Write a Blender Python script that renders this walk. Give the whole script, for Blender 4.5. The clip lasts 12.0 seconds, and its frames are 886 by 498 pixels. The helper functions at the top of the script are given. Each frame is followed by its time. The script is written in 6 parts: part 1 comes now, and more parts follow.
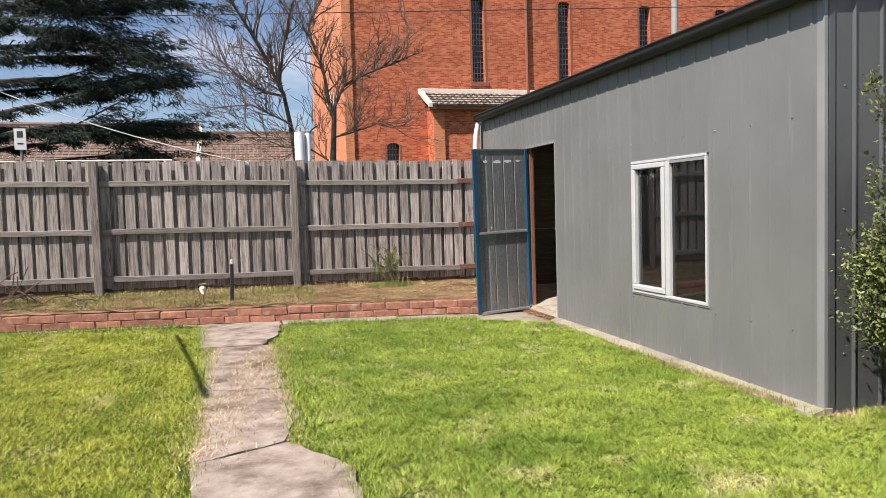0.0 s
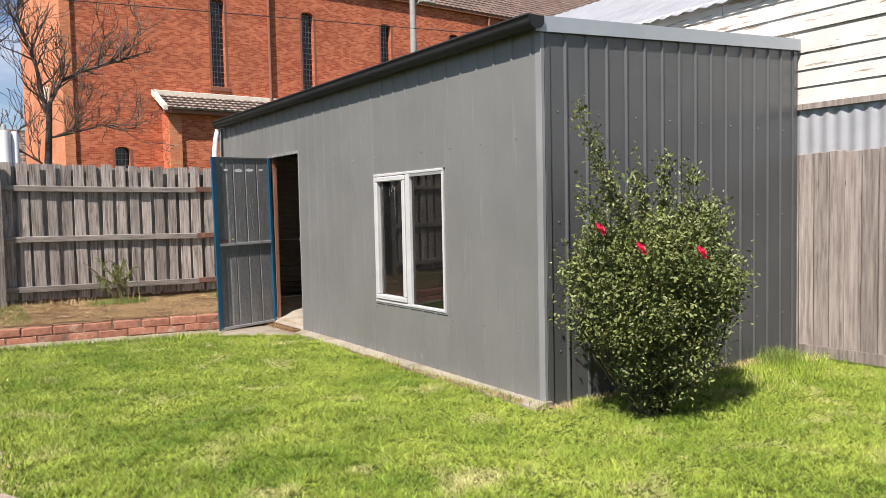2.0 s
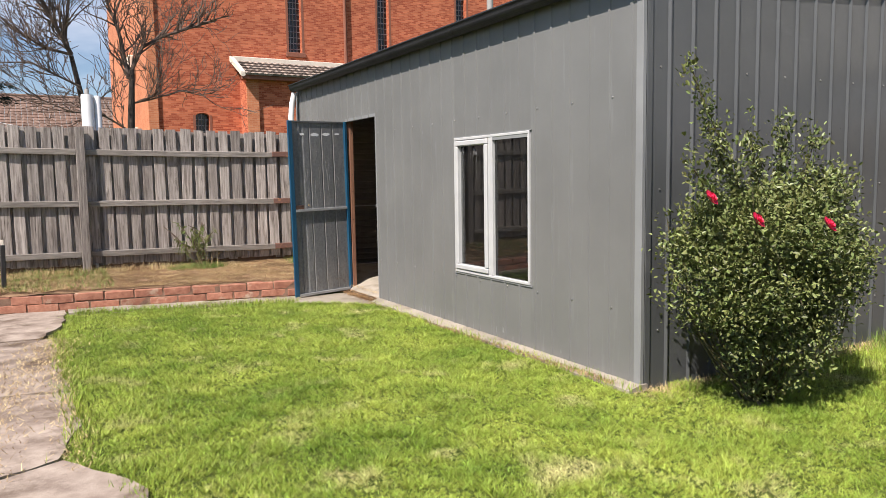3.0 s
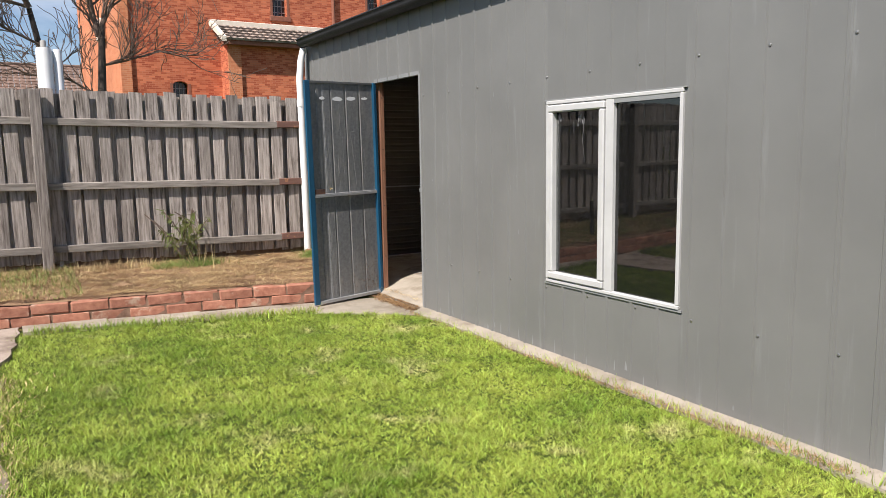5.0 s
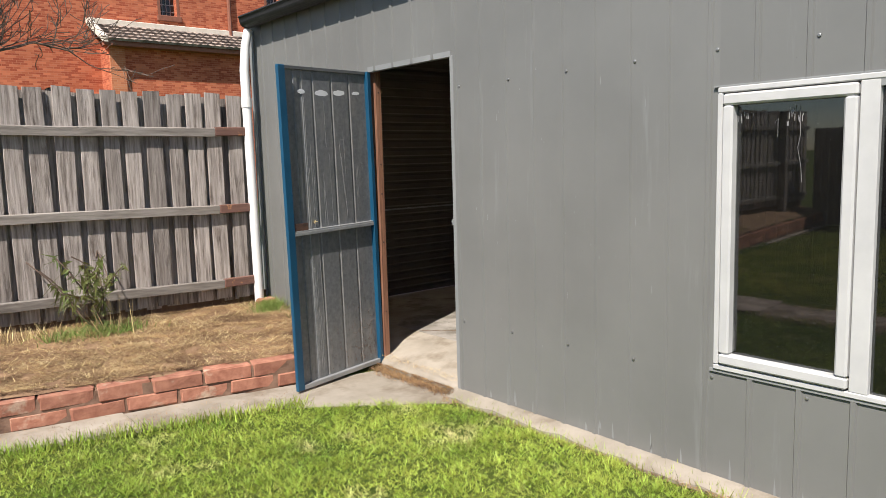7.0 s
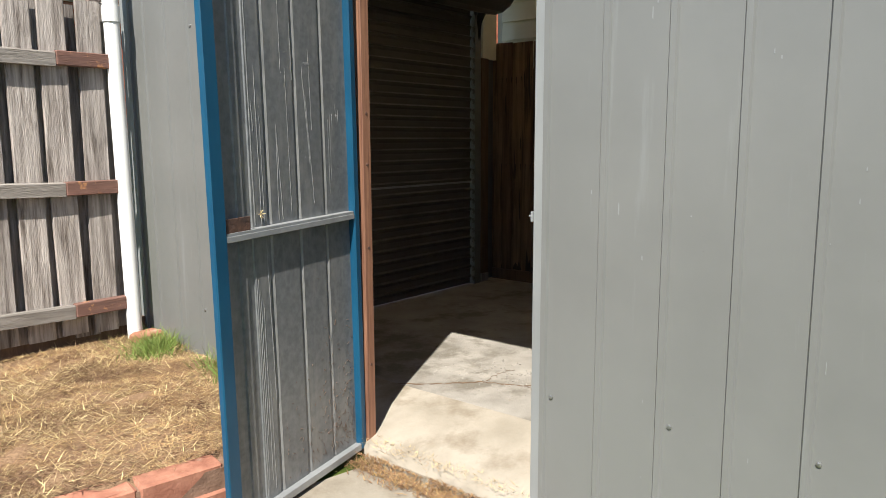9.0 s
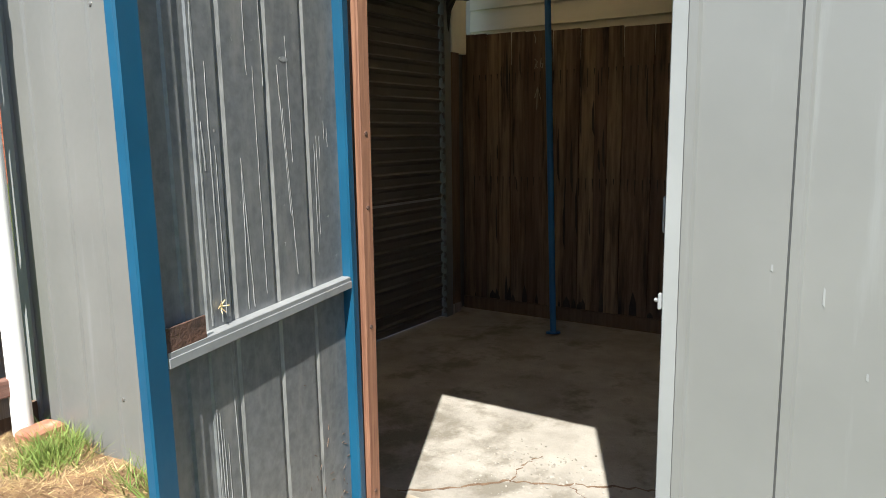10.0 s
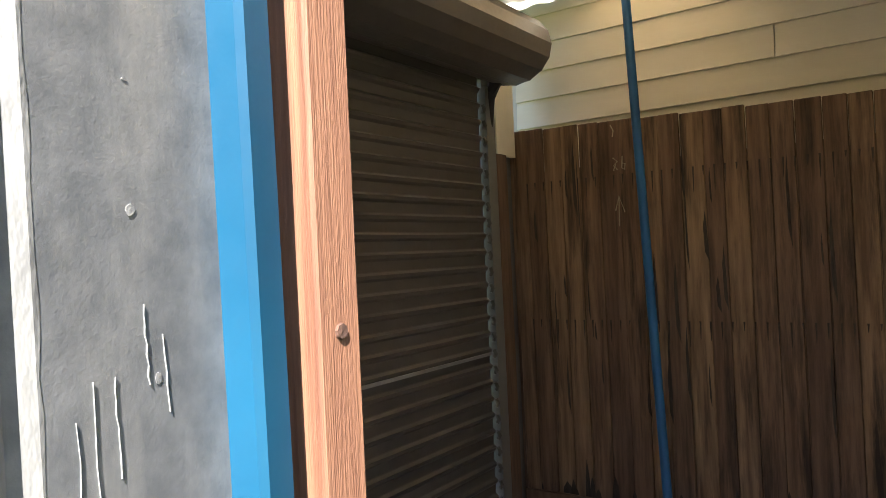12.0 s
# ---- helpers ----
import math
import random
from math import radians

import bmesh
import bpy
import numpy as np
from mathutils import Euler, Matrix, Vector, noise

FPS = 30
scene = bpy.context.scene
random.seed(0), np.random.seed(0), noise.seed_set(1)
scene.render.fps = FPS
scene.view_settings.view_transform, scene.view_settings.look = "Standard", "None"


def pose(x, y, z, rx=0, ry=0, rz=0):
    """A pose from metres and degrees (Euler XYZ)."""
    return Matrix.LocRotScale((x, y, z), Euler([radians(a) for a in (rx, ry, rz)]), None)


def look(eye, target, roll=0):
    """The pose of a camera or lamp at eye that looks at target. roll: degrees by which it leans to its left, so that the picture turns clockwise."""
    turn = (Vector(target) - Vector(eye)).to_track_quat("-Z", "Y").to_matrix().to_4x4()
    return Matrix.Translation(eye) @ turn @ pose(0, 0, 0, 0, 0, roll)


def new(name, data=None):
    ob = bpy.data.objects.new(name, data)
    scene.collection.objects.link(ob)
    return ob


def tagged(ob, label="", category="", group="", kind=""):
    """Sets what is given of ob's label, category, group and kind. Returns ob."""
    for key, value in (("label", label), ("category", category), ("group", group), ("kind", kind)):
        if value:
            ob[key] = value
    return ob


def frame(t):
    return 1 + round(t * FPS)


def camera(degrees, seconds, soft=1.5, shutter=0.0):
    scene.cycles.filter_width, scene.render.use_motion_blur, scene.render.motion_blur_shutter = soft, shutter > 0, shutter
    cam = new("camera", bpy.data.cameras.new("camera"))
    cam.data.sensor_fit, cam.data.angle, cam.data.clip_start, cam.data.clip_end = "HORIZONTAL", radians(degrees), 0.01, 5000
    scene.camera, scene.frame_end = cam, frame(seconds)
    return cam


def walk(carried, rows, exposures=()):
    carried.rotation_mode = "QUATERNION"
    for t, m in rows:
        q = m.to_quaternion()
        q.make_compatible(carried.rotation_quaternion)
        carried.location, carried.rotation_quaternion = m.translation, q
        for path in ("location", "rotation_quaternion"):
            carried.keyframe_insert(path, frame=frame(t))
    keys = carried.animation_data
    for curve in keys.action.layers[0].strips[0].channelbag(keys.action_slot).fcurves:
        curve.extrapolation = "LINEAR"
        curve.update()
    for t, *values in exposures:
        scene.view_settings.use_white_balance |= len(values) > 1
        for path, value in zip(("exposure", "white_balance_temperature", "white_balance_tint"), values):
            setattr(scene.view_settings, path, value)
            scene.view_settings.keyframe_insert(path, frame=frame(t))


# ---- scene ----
cam = camera(62.4, 12.0, 0.75)
PATH = [
    (0, (-0.187, 0.48, 1.396), (0.349, 2.403, 1.28), -1.7),
    (0.5, (-0.17, 0.497, 1.408), (0.619, 2.331, 1.304), -1.7),
    (1, (-0.168, 0.494, 1.414), (0.813, 2.235, 1.32), -1.6),
    (1.5, (-0.157, 0.494, 1.411), (0.949, 2.158, 1.317), -1.5),
    (2, (-0.156, 0.51, 1.401), (0.998, 2.14, 1.296), -1.2),
    (2.5, (-0.143, 0.595, 1.396), (0.989, 2.238, 1.255), -1.1),
    (3, (-0.05, 0.85, 1.392), (0.936, 2.58, 1.201), -0.9),
    (3.2, (-0.025, 0.988, 1.379), (0.882, 2.757, 1.164), -0.7),
    (4.8, (0.177, 2.586, 1.41), (1.185, 4.292, 1.135), -1.0),
    (5, (0.201, 2.792, 1.439), (1.231, 4.486, 1.174), -0.9),
    (5.5, (0.293, 3.342, 1.456), (1.364, 5.015, 1.22), -1.1),
    (6, (0.3, 3.867, 1.477), (1.42, 5.511, 1.271), -1.5),
    (6.5, (0.388, 4.491, 1.481), (1.583, 6.078, 1.254), -1.7),
    (6.7, (0.421, 4.715, 1.499), (1.647, 6.277, 1.262), -1.7),
    (8.3, (0.985, 6.49, 1.35), (2.43, 7.855, 1.1), -0.5),
    (8.5, (1.108, 6.681, 1.339), (2.573, 8.016, 1.076), -0.5),
    (9, (1.363, 7.178, 1.355), (2.886, 8.442, 1.061), -0.3),
    (9.5, (1.61, 7.665, 1.412), (3.196, 8.84, 1.092), -0.3),
    (10, (1.904, 8.061, 1.461), (3.555, 9.146, 1.15), -0.7),
    (10.5, (2.208, 8.417, 1.48), (3.923, 9.406, 1.197), -1.2),
    (11, (2.518, 8.631, 1.487), (4.255, 9.601, 1.285), -1.6),
    (11.5, (2.812, 8.83, 1.516), (4.516, 9.874, 1.431), -2.3),
    (12, (3.105, 8.986, 1.521), (4.743, 10.133, 1.536), -2.7),
]
EXPOSURES = [(0, 0.74, 6500, 16), (3.0, 0.74, 6500, 16), (5.0, 0.72, 6450, 15), (6.5, 0.7, 6450, 14), (8.5, 0.92, 6400, 10), (9.0, 1.0, 6350, 9), (9.5, 1.12, 6250, 8),
             (10.0, 1.4, 6200, 7), (10.5, 1.92, 6200, 8), (11.0, 2.5, 6350, 12), (11.5, 2.65, 6400, 13), (12.0, 2.68, 6400, 13)]
walk(cam, [(t, look(eye, target, roll)) for t, eye, target, roll in PATH], EXPOSURES)

# ---- sky and sun ----
SUN = Vector((1.447, 0.706, -1.97)).normalized()
world = bpy.data.worlds.new("sky")
scene.world = world
world.use_nodes = True
wn, wl = world.node_tree.nodes, world.node_tree.links
sky = wn.new("ShaderNodeTexSky")
sky.sky_type, sky.sun_disc = "NISHITA", False
sky.sun_elevation = math.asin(-SUN.z)
sky.sun_rotation = math.atan2(-SUN.x, -SUN.y)
sky.air_density, sky.dust_density, sky.ozone_density = 1.0, 0.2, 3.0
tc = wn.new("ShaderNodeTexCoord")
mp = wn.new("ShaderNodeMapping")
mp.inputs["Scale"].default_value = (1.0, 1.0, 3.2)
cl = wn.new("ShaderNodeTexNoise")
cl.inputs["Scale"].default_value, cl.inputs["Detail"].default_value, cl.inputs["Roughness"].default_value = 2.6, 6.0, 0.55
cr = wn.new("ShaderNodeValToRGB")
cr.color_ramp.elements[0].position, cr.color_ramp.elements[1].position = 0.49, 0.76
mx = wn.new("ShaderNodeMixRGB")
mx.inputs["Color2"].default_value = (8.0, 8.5, 9.3, 1)
wl.new(tc.outputs["Generated"], mp.inputs["Vector"])
wl.new(mp.outputs["Vector"], cl.inputs["Vector"])
wl.new(cl.outputs["Fac"], cr.inputs["Fac"])
wl.new(cr.outputs["Color"], mx.inputs["Fac"])
wl.new(sky.outputs["Color"], mx.inputs["Color1"])
wl.new(mx.outputs["Color"], wn["Background"].inputs["Color"])
wn["Background"].inputs["Strength"].default_value = 0.068

sun = new("sun", bpy.data.lights.new("sun", "SUN"))
sun.data.energy, sun.data.angle, sun.data.color = 5.0, radians(0.6), (1.0, 0.935, 0.83)
sun.matrix_world = look((-15, -7, 20), Vector((-15, -7, 20)) + SUN)


# ---- materials ----
def mat(name, a, b, scale=6.0, rough=0.7, metal=0.0, bump=0.2, fine=80.0, stretch=(1, 1, 1), rand=0.0, island=0.0,
        stain=None, stain_scale=1.5, stain_at=(0.55, 0.7), stain_stretch=(1, 1, 1), detail=6.0, dist=0.01, spec=0.5, hue=0.0):
    """Two colours mixed by noise, a stain with its own shape, a fine relief, and a shift of value from piece to piece."""
    m = bpy.data.materials.new(name)
    m.use_nodes = True
    n, l = m.node_tree.nodes, m.node_tree.links
    p = n["Principled BSDF"]
    co = n.new("ShaderNodeTexCoord")
    info = n.new("ShaderNodeObjectInfo")
    far = n.new("ShaderNodeVectorMath")
    far.operation = "MULTIPLY_ADD"
    far.inputs[1].default_value = (37.0, 23.0, 51.0)
    l.new(info.outputs["Random"], far.inputs[0])
    l.new(co.outputs["Object"], far.inputs[2])

    def noise_tex(sc, st, det, ro=0.6):
        g = n.new("ShaderNodeMapping")
        g.inputs["Scale"].default_value = st
        t = n.new("ShaderNodeTexNoise")
        t.inputs["Scale"].default_value, t.inputs["Detail"].default_value, t.inputs["Roughness"].default_value = sc, det, ro
        l.new(far.outputs[0], g.inputs["Vector"])
        l.new(g.outputs["Vector"], t.inputs["Vector"])
        return t

    big = noise_tex(scale, stretch, detail)
    ramp = n.new("ShaderNodeValToRGB")
    ramp.color_ramp.elements[0].position, ramp.color_ramp.elements[1].position = 0.33, 0.67
    ramp.color_ramp.elements[0].color, ramp.color_ramp.elements[1].color = (*a, 1), (*b, 1)
    l.new(big.outputs["Fac"], ramp.inputs["Fac"])
    col = ramp.outputs["Color"]
    if stain:
        s = noise_tex(stain_scale, stain_stretch, 7.0, 0.65)
        r2 = n.new("ShaderNodeValToRGB")
        r2.color_ramp.elements[0].position, r2.color_ramp.elements[1].position = stain_at
        mixs = n.new("ShaderNodeMixRGB")
        mixs.inputs["Color2"].default_value = (*stain, 1)
        l.new(s.outputs["Fac"], r2.inputs["Fac"])
        l.new(r2.outputs["Color"], mixs.inputs["Fac"])
        l.new(col, mixs.inputs["Color1"])
        col = mixs.outputs["Color"]
    if rand or island:
        hs = n.new("ShaderNodeHueSaturation")
        mr = n.new("ShaderNodeMapRange")
        amount = rand or island
        mr.inputs["To Min"].default_value, mr.inputs["To Max"].default_value = 1 - amount, 1 + amount
        if island:
            ge = n.new("ShaderNodeNewGeometry")
            l.new(ge.outputs["Random Per Island"], mr.inputs["Value"])
        else:
            l.new(info.outputs["Random"], mr.inputs["Value"])
        l.new(mr.outputs["Result"], hs.inputs["Value"])
        if hue:
            mh = n.new("ShaderNodeMapRange")
            mh.inputs["To Min"].default_value, mh.inputs["To Max"].default_value = 0.5 - hue, 0.5 + hue
            l.new(mr.inputs["Value"].links[0].from_socket, mh.inputs["Value"])
            l.new(mh.outputs["Result"], hs.inputs["Hue"])
        l.new(col, hs.inputs["Color"])
        col = hs.outputs["Color"]
    l.new(col, p.inputs["Base Color"])
    p.inputs["Metallic"].default_value = metal
    p.inputs["Specular IOR Level"].default_value = spec
    fn = noise_tex(fine, stretch, 3.0)
    rr = n.new("ShaderNodeMapRange")
    rr.inputs["To Min"].default_value, rr.inputs["To Max"].default_value = max(0.05, rough - 0.12), min(1.0, rough + 0.12)
    l.new(fn.outputs["Fac"], rr.inputs["Value"])
    l.new(rr.outputs["Result"], p.inputs["Roughness"])
    if bump:
        bp = n.new("ShaderNodeBump")
        bp.inputs["Strength"].default_value, bp.inputs["Distance"].default_value = bump, dist
        l.new(fn.outputs["Fac"], bp.inputs["Height"])
        l.new(bp.outputs["Normal"], p.inputs["Normal"])
    return m


def glass_mat(name, tint=(0.8, 0.85, 0.85), rough=0.02, dust=0.008):
    m = bpy.data.materials.new(name)
    m.use_nodes = True
    n, l = m.node_tree.nodes, m.node_tree.links
    out = n["Material Output"]
    n.remove(n["Principled BSDF"])
    tr, gl, fr, mixn = n.new("ShaderNodeBsdfTransparent"), n.new("ShaderNodeBsdfGlossy"), n.new("ShaderNodeFresnel"), n.new("ShaderNodeMixShader")
    tr.inputs["Color"].default_value = (*tint, 1)
    gl.inputs["Roughness"].default_value = rough
    fr.inputs["IOR"].default_value = 1.95
    l.new(fr.outputs["Fac"], mixn.inputs["Fac"])
    l.new(tr.outputs["BSDF"], mixn.inputs[1])
    l.new(gl.outputs["BSDF"], mixn.inputs[2])
    du, mix2 = n.new("ShaderNodeBsdfDiffuse"), n.new("ShaderNodeMixShader")
    du.inputs["Color"].default_value = (0.5, 0.5, 0.48, 1)
    mix2.inputs["Fac"].default_value = dust
    l.new(mixn.outputs["Shader"], mix2.inputs[1])
    l.new(du.outputs["BSDF"], mix2.inputs[2])
    l.new(mix2.outputs["Shader"], out.inputs["Surface"])
    return m


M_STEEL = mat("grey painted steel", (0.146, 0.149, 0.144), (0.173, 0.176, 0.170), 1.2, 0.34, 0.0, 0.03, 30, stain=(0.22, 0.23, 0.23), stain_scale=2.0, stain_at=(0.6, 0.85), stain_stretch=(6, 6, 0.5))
# Darker copy of the wall steel: the end wall's weaker sun is painted in.
M_STEEL_END = mat("grey steel with end wall shade", (0.075, 0.080, 0.083), (0.094, 0.099, 0.102), 1.5, 0.34, 0.0, 0.03, 30, stain=(0.125, 0.13, 0.135), stain_scale=1.2, stain_at=(0.6, 0.8), stain_stretch=(1, 1, 2.5))
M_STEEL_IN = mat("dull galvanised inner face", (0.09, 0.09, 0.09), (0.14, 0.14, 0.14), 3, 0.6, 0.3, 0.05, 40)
M_FLASH = mat("pale grey roof flashing", (0.36, 0.40, 0.43), (0.42, 0.46, 0.49), 2, 0.4, 0.2, 0.03, 40)
M_CORNER = mat("grey corner trim", (0.205, 0.214, 0.215), (0.25, 0.259, 0.26), 2, 0.4, 0.0, 0.03, 40)
M_GUTTER = mat("dark grey gutter", (0.014, 0.015, 0.017), (0.024, 0.025, 0.027), 3, 0.55, 0.0, 0.04, 40, spec=0.3)
M_SCREW = mat("grey screw heads", (0.25, 0.25, 0.24), (0.35, 0.35, 0.34), 20, 0.35, 0.7, 0.0)
M_ALU = mat("white window paint", (0.43, 0.435, 0.435), (0.50, 0.505, 0.50), 5, 0.45, 0.0, 0.04, 60, stain=(0.45, 0.42, 0.37), stain_scale=6, stain_at=(0.66, 0.8))
M_PVC = mat("white plastic pipe", (0.68, 0.69, 0.68), (0.78, 0.79, 0.78), 4, 0.4, 0.0, 0.03, 40, stain=(0.5, 0.48, 0.43), stain_scale=5, stain_at=(0.62, 0.8))
M_GLASS = glass_mat("window glass", (0.30, 0.32, 0.32))
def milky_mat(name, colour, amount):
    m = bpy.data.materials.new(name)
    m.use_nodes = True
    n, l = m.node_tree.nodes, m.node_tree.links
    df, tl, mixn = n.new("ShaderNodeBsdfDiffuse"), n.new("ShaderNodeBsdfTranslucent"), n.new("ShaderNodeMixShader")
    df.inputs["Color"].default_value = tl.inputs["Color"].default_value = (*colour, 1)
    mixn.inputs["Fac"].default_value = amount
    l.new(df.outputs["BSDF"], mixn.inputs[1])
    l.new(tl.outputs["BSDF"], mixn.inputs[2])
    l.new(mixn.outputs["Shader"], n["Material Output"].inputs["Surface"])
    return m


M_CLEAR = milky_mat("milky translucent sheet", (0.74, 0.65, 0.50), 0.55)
M_DIRT = mat("dried white paint drips", (0.175, 0.178, 0.18), (0.27, 0.272, 0.27), 60, 0.8, 0, 0.2, 90)
M_CONC = mat("weathered concrete", (0.22, 0.170, 0.138), (0.38, 0.315, 0.262), 6.0, 0.9, 0.0, 0.6, 60, rand=0.08, stain=(0.115, 0.080, 0.056), stain_scale=2.6, stain_at=(0.48, 0.66), dist=0.006)
M_STRIP = mat("pale mowing strip concrete", (0.245, 0.215, 0.17), (0.36, 0.32, 0.265), 3.0, 0.9, 0.0, 0.35, 60, rand=0.06, stain=(0.16, 0.125, 0.085), stain_scale=2.6, stain_at=(0.5, 0.7), dist=0.006)
M_SLAB = mat("shed floor concrete", (0.235, 0.215, 0.19), (0.345, 0.32, 0.285), 5.0, 0.9, 0.0, 0.6, 70, stain=(0.165, 0.148, 0.122), stain_scale=3.4, stain_at=(0.52, 0.64), dist=0.006)
M_SOIL = mat("dry soil", (0.17, 0.098, 0.055), (0.31, 0.195, 0.11), 7, 0.95, 0.0, 0.8, 45, dist=0.02)
M_STRAW = mat("dry straw", (0.36, 0.25, 0.125), (0.66, 0.52, 0.29), 2.5, 0.85, 0, 0.0, island=0.45, hue=0.02)
M_LITTER = mat("brown dry litter", (0.12, 0.062, 0.030), (0.40, 0.245, 0.12), 2.5, 0.9, 0, 0.0, island=0.5, hue=0.02)
# Kept dark: the shade between grass blades is in the ground's colour.
M_LAWN = mat("lawn ground with blade shade", (0.035, 0.058, 0.010), (0.085, 0.105, 0.022), 9.0, 0.95, 0.0, 0.7, 55, dist=0.02, spec=0.1)
M_GRASS = mat("grass blades", (0.165, 0.248, 0.026), (0.37, 0.435, 0.070), 1.9, 0.55, 0, 0.0, island=0.6, hue=0.025, stain=(0.54, 0.49, 0.22), stain_scale=2.0, stain_at=(0.55, 0.72), spec=0.35)
M_GRASS_SUN = mat("yellowed grass blades", (0.24, 0.29, 0.026), (0.50, 0.50, 0.075), 1.9, 0.55, 0, 0.0, island=0.55, hue=0.025, stain=(0.58, 0.52, 0.2), stain_scale=2.0, stain_at=(0.56, 0.72), spec=0.35)
M_WEED = mat("fresh weeds", (0.10, 0.16, 0.03), (0.22, 0.27, 0.07), 5, 0.6, 0, 0.0, island=0.35, hue=0.03, spec=0.3)
M_BRICK = mat("red garden brick", (0.25, 0.098, 0.062), (0.40, 0.185, 0.12), 14, 0.9, 0, 0.5, 60, rand=0.22, stain=(0.50, 0.40, 0.30), stain_scale=6, stain_at=(0.58, 0.75), dist=0.006)
M_MORTAR = mat("old mortar", (0.13, 0.075, 0.05), (0.26, 0.16, 0.11), 12, 0.95, 0, 0.4, 60)
M_PALING = mat("weathered grey hardwood paling", (0.175, 0.148, 0.130), (0.47, 0.42, 0.385), 7, 0.85, 0, 0.8, 60, stretch=(7, 7, 0.40), detail=9, rand=0.30, stain=(0.075, 0.056, 0.044), stain_scale=5, stain_at=(0.54, 0.70), stain_stretch=(6, 6, 0.55), dist=0.008)
M_RAIL = mat("weathered grey fence rail", (0.17, 0.15, 0.13), (0.33, 0.30, 0.27), 5, 0.85, 0, 0.55, 45, stretch=(0.45, 6, 6), rand=0.15, dist=0.008, stain=(0.10, 0.085, 0.07), stain_scale=4, stain_at=(0.55, 0.75), stain_stretch=(0.5, 5, 5))
M_RAIL_RED = mat("rail end with rubbed red paint", (0.13, 0.07, 0.055), (0.20, 0.10, 0.075), 6, 0.85, 0, 0.4, 45, stretch=(0.5, 5, 5), stain=(0.42, 0.2, 0.09), stain_scale=9, stain_at=(0.56, 0.62))
M_PALING_PALE = mat("paler side fence paling", (0.15, 0.126, 0.112), (0.34, 0.298, 0.268), 5, 0.85, 0, 0.6, 45, stretch=(6, 6, 0.35), rand=0.24, dist=0.006, stain=(0.085, 0.068, 0.056), stain_scale=4, stain_at=(0.55, 0.74), stain_stretch=(5, 5, 0.5))
M_PALING_IN = mat("dark brown stained paling", (0.095, 0.056, 0.033), (0.27, 0.175, 0.108), 3.6, 0.75, 0, 0.4, 45, stretch=(7, 7, 0.5), rand=0.34, dist=0.006, stain=(0.020, 0.012, 0.008), stain_scale=1.5, stain_at=(0.51, 0.69), stain_stretch=(9, 9, 0.8), hue=0.008)
M_BLUE = mat("blue painted door frame", (0.006, 0.058, 0.118), (0.009, 0.080, 0.155), 3, 0.4, 0.0, 0.05, 40, stain=(0.02, 0.075, 0.13), stain_scale=5, stain_at=(0.66, 0.8), stain_stretch=(3, 3, 0.6))
M_ZINC = mat("dull galvanised door sheet", (0.136, 0.144, 0.153), (0.208, 0.215, 0.222), 38, 0.42, 0.22, 0.15, 260, detail=10, stain=(0.28, 0.276, 0.265), stain_scale=7, stain_at=(0.50, 0.78), stain_stretch=(2.2, 2.2, 0.5), dist=0.002)
M_ZINC_EDGE = mat("zinc rib slope paled for sun", (0.15, 0.152, 0.152), (0.27, 0.27, 0.264), 25, 0.6, 0.2, 0.2, 80, stretch=(1, 1, 0.4))
M_GALV = mat("galvanised steel rail", (0.30, 0.31, 0.32), (0.40, 0.41, 0.42), 9, 0.45, 0.4, 0.06, 60)
M_RUST = mat("rusted latch plate", (0.055, 0.034, 0.028), (0.12, 0.06, 0.04), 25, 0.85, 0.1, 0.3, 80)
M_JAMB = mat("raw red hardwood jamb", (0.135, 0.056, 0.033), (0.26, 0.128, 0.075), 9, 0.7, 0, 0.4, 70, stretch=(9, 9, 0.35), dist=0.003)
M_BLACK = mat("dark rubber and shadow gaps", (0.015, 0.015, 0.015), (0.03, 0.03, 0.03), 9, 0.7, 0, 0.1)
M_ROLLER = mat("dark brown-grey roller door steel", (0.10, 0.092, 0.082), (0.13, 0.12, 0.108), 2.0, 0.4, 0.15, 0.04, 40)
M_BOARD = mat("cream painted weatherboard", (0.70, 0.65, 0.52), (0.78, 0.73, 0.61), 3, 0.6, 0, 0.08, 40, stretch=(2, 0.4, 2), rand=0.04)
M_BOARD_OLD = mat("flaking white weatherboard", (0.52, 0.51, 0.475), (0.60, 0.59, 0.555), 3, 0.7, 0, 0.15, 40, rand=0.05, stain=(0.27, 0.22, 0.16), stain_scale=3.6, stain_at=(0.57, 0.61), stain_stretch=(1.5, 0.5, 5))
M_IRON = mat("pale corrugated iron", (0.36, 0.375, 0.40), (0.45, 0.465, 0.49), 3, 0.45, 0.3, 0.05, 40)
M_POST = mat("dark timber stud", (0.10, 0.06, 0.038), (0.17, 0.11, 0.07), 6, 0.8, 0, 0.3, 50, stretch=(6, 6, 0.5))
M_BLUEPOLE = mat("blue painted steel pole", (0.01, 0.09, 0.24), (0.015, 0.12, 0.30), 4, 0.5, 0, 0.08, 50)
M_REDPAINT = mat("faded red spray paint", (0.30, 0.012, 0.012), (0.46, 0.02, 0.02), 15, 0.7, 0, 0.1, stain=(0.16, 0.05, 0.035), stain_scale=14, stain_at=(0.46, 0.62), stain_stretch=(4, 4, 0.7))
M_CHALK = mat("faded chalk mark", (0.3, 0.26, 0.19), (0.42, 0.37, 0.28), 40, 0.9, 0, 0.1)
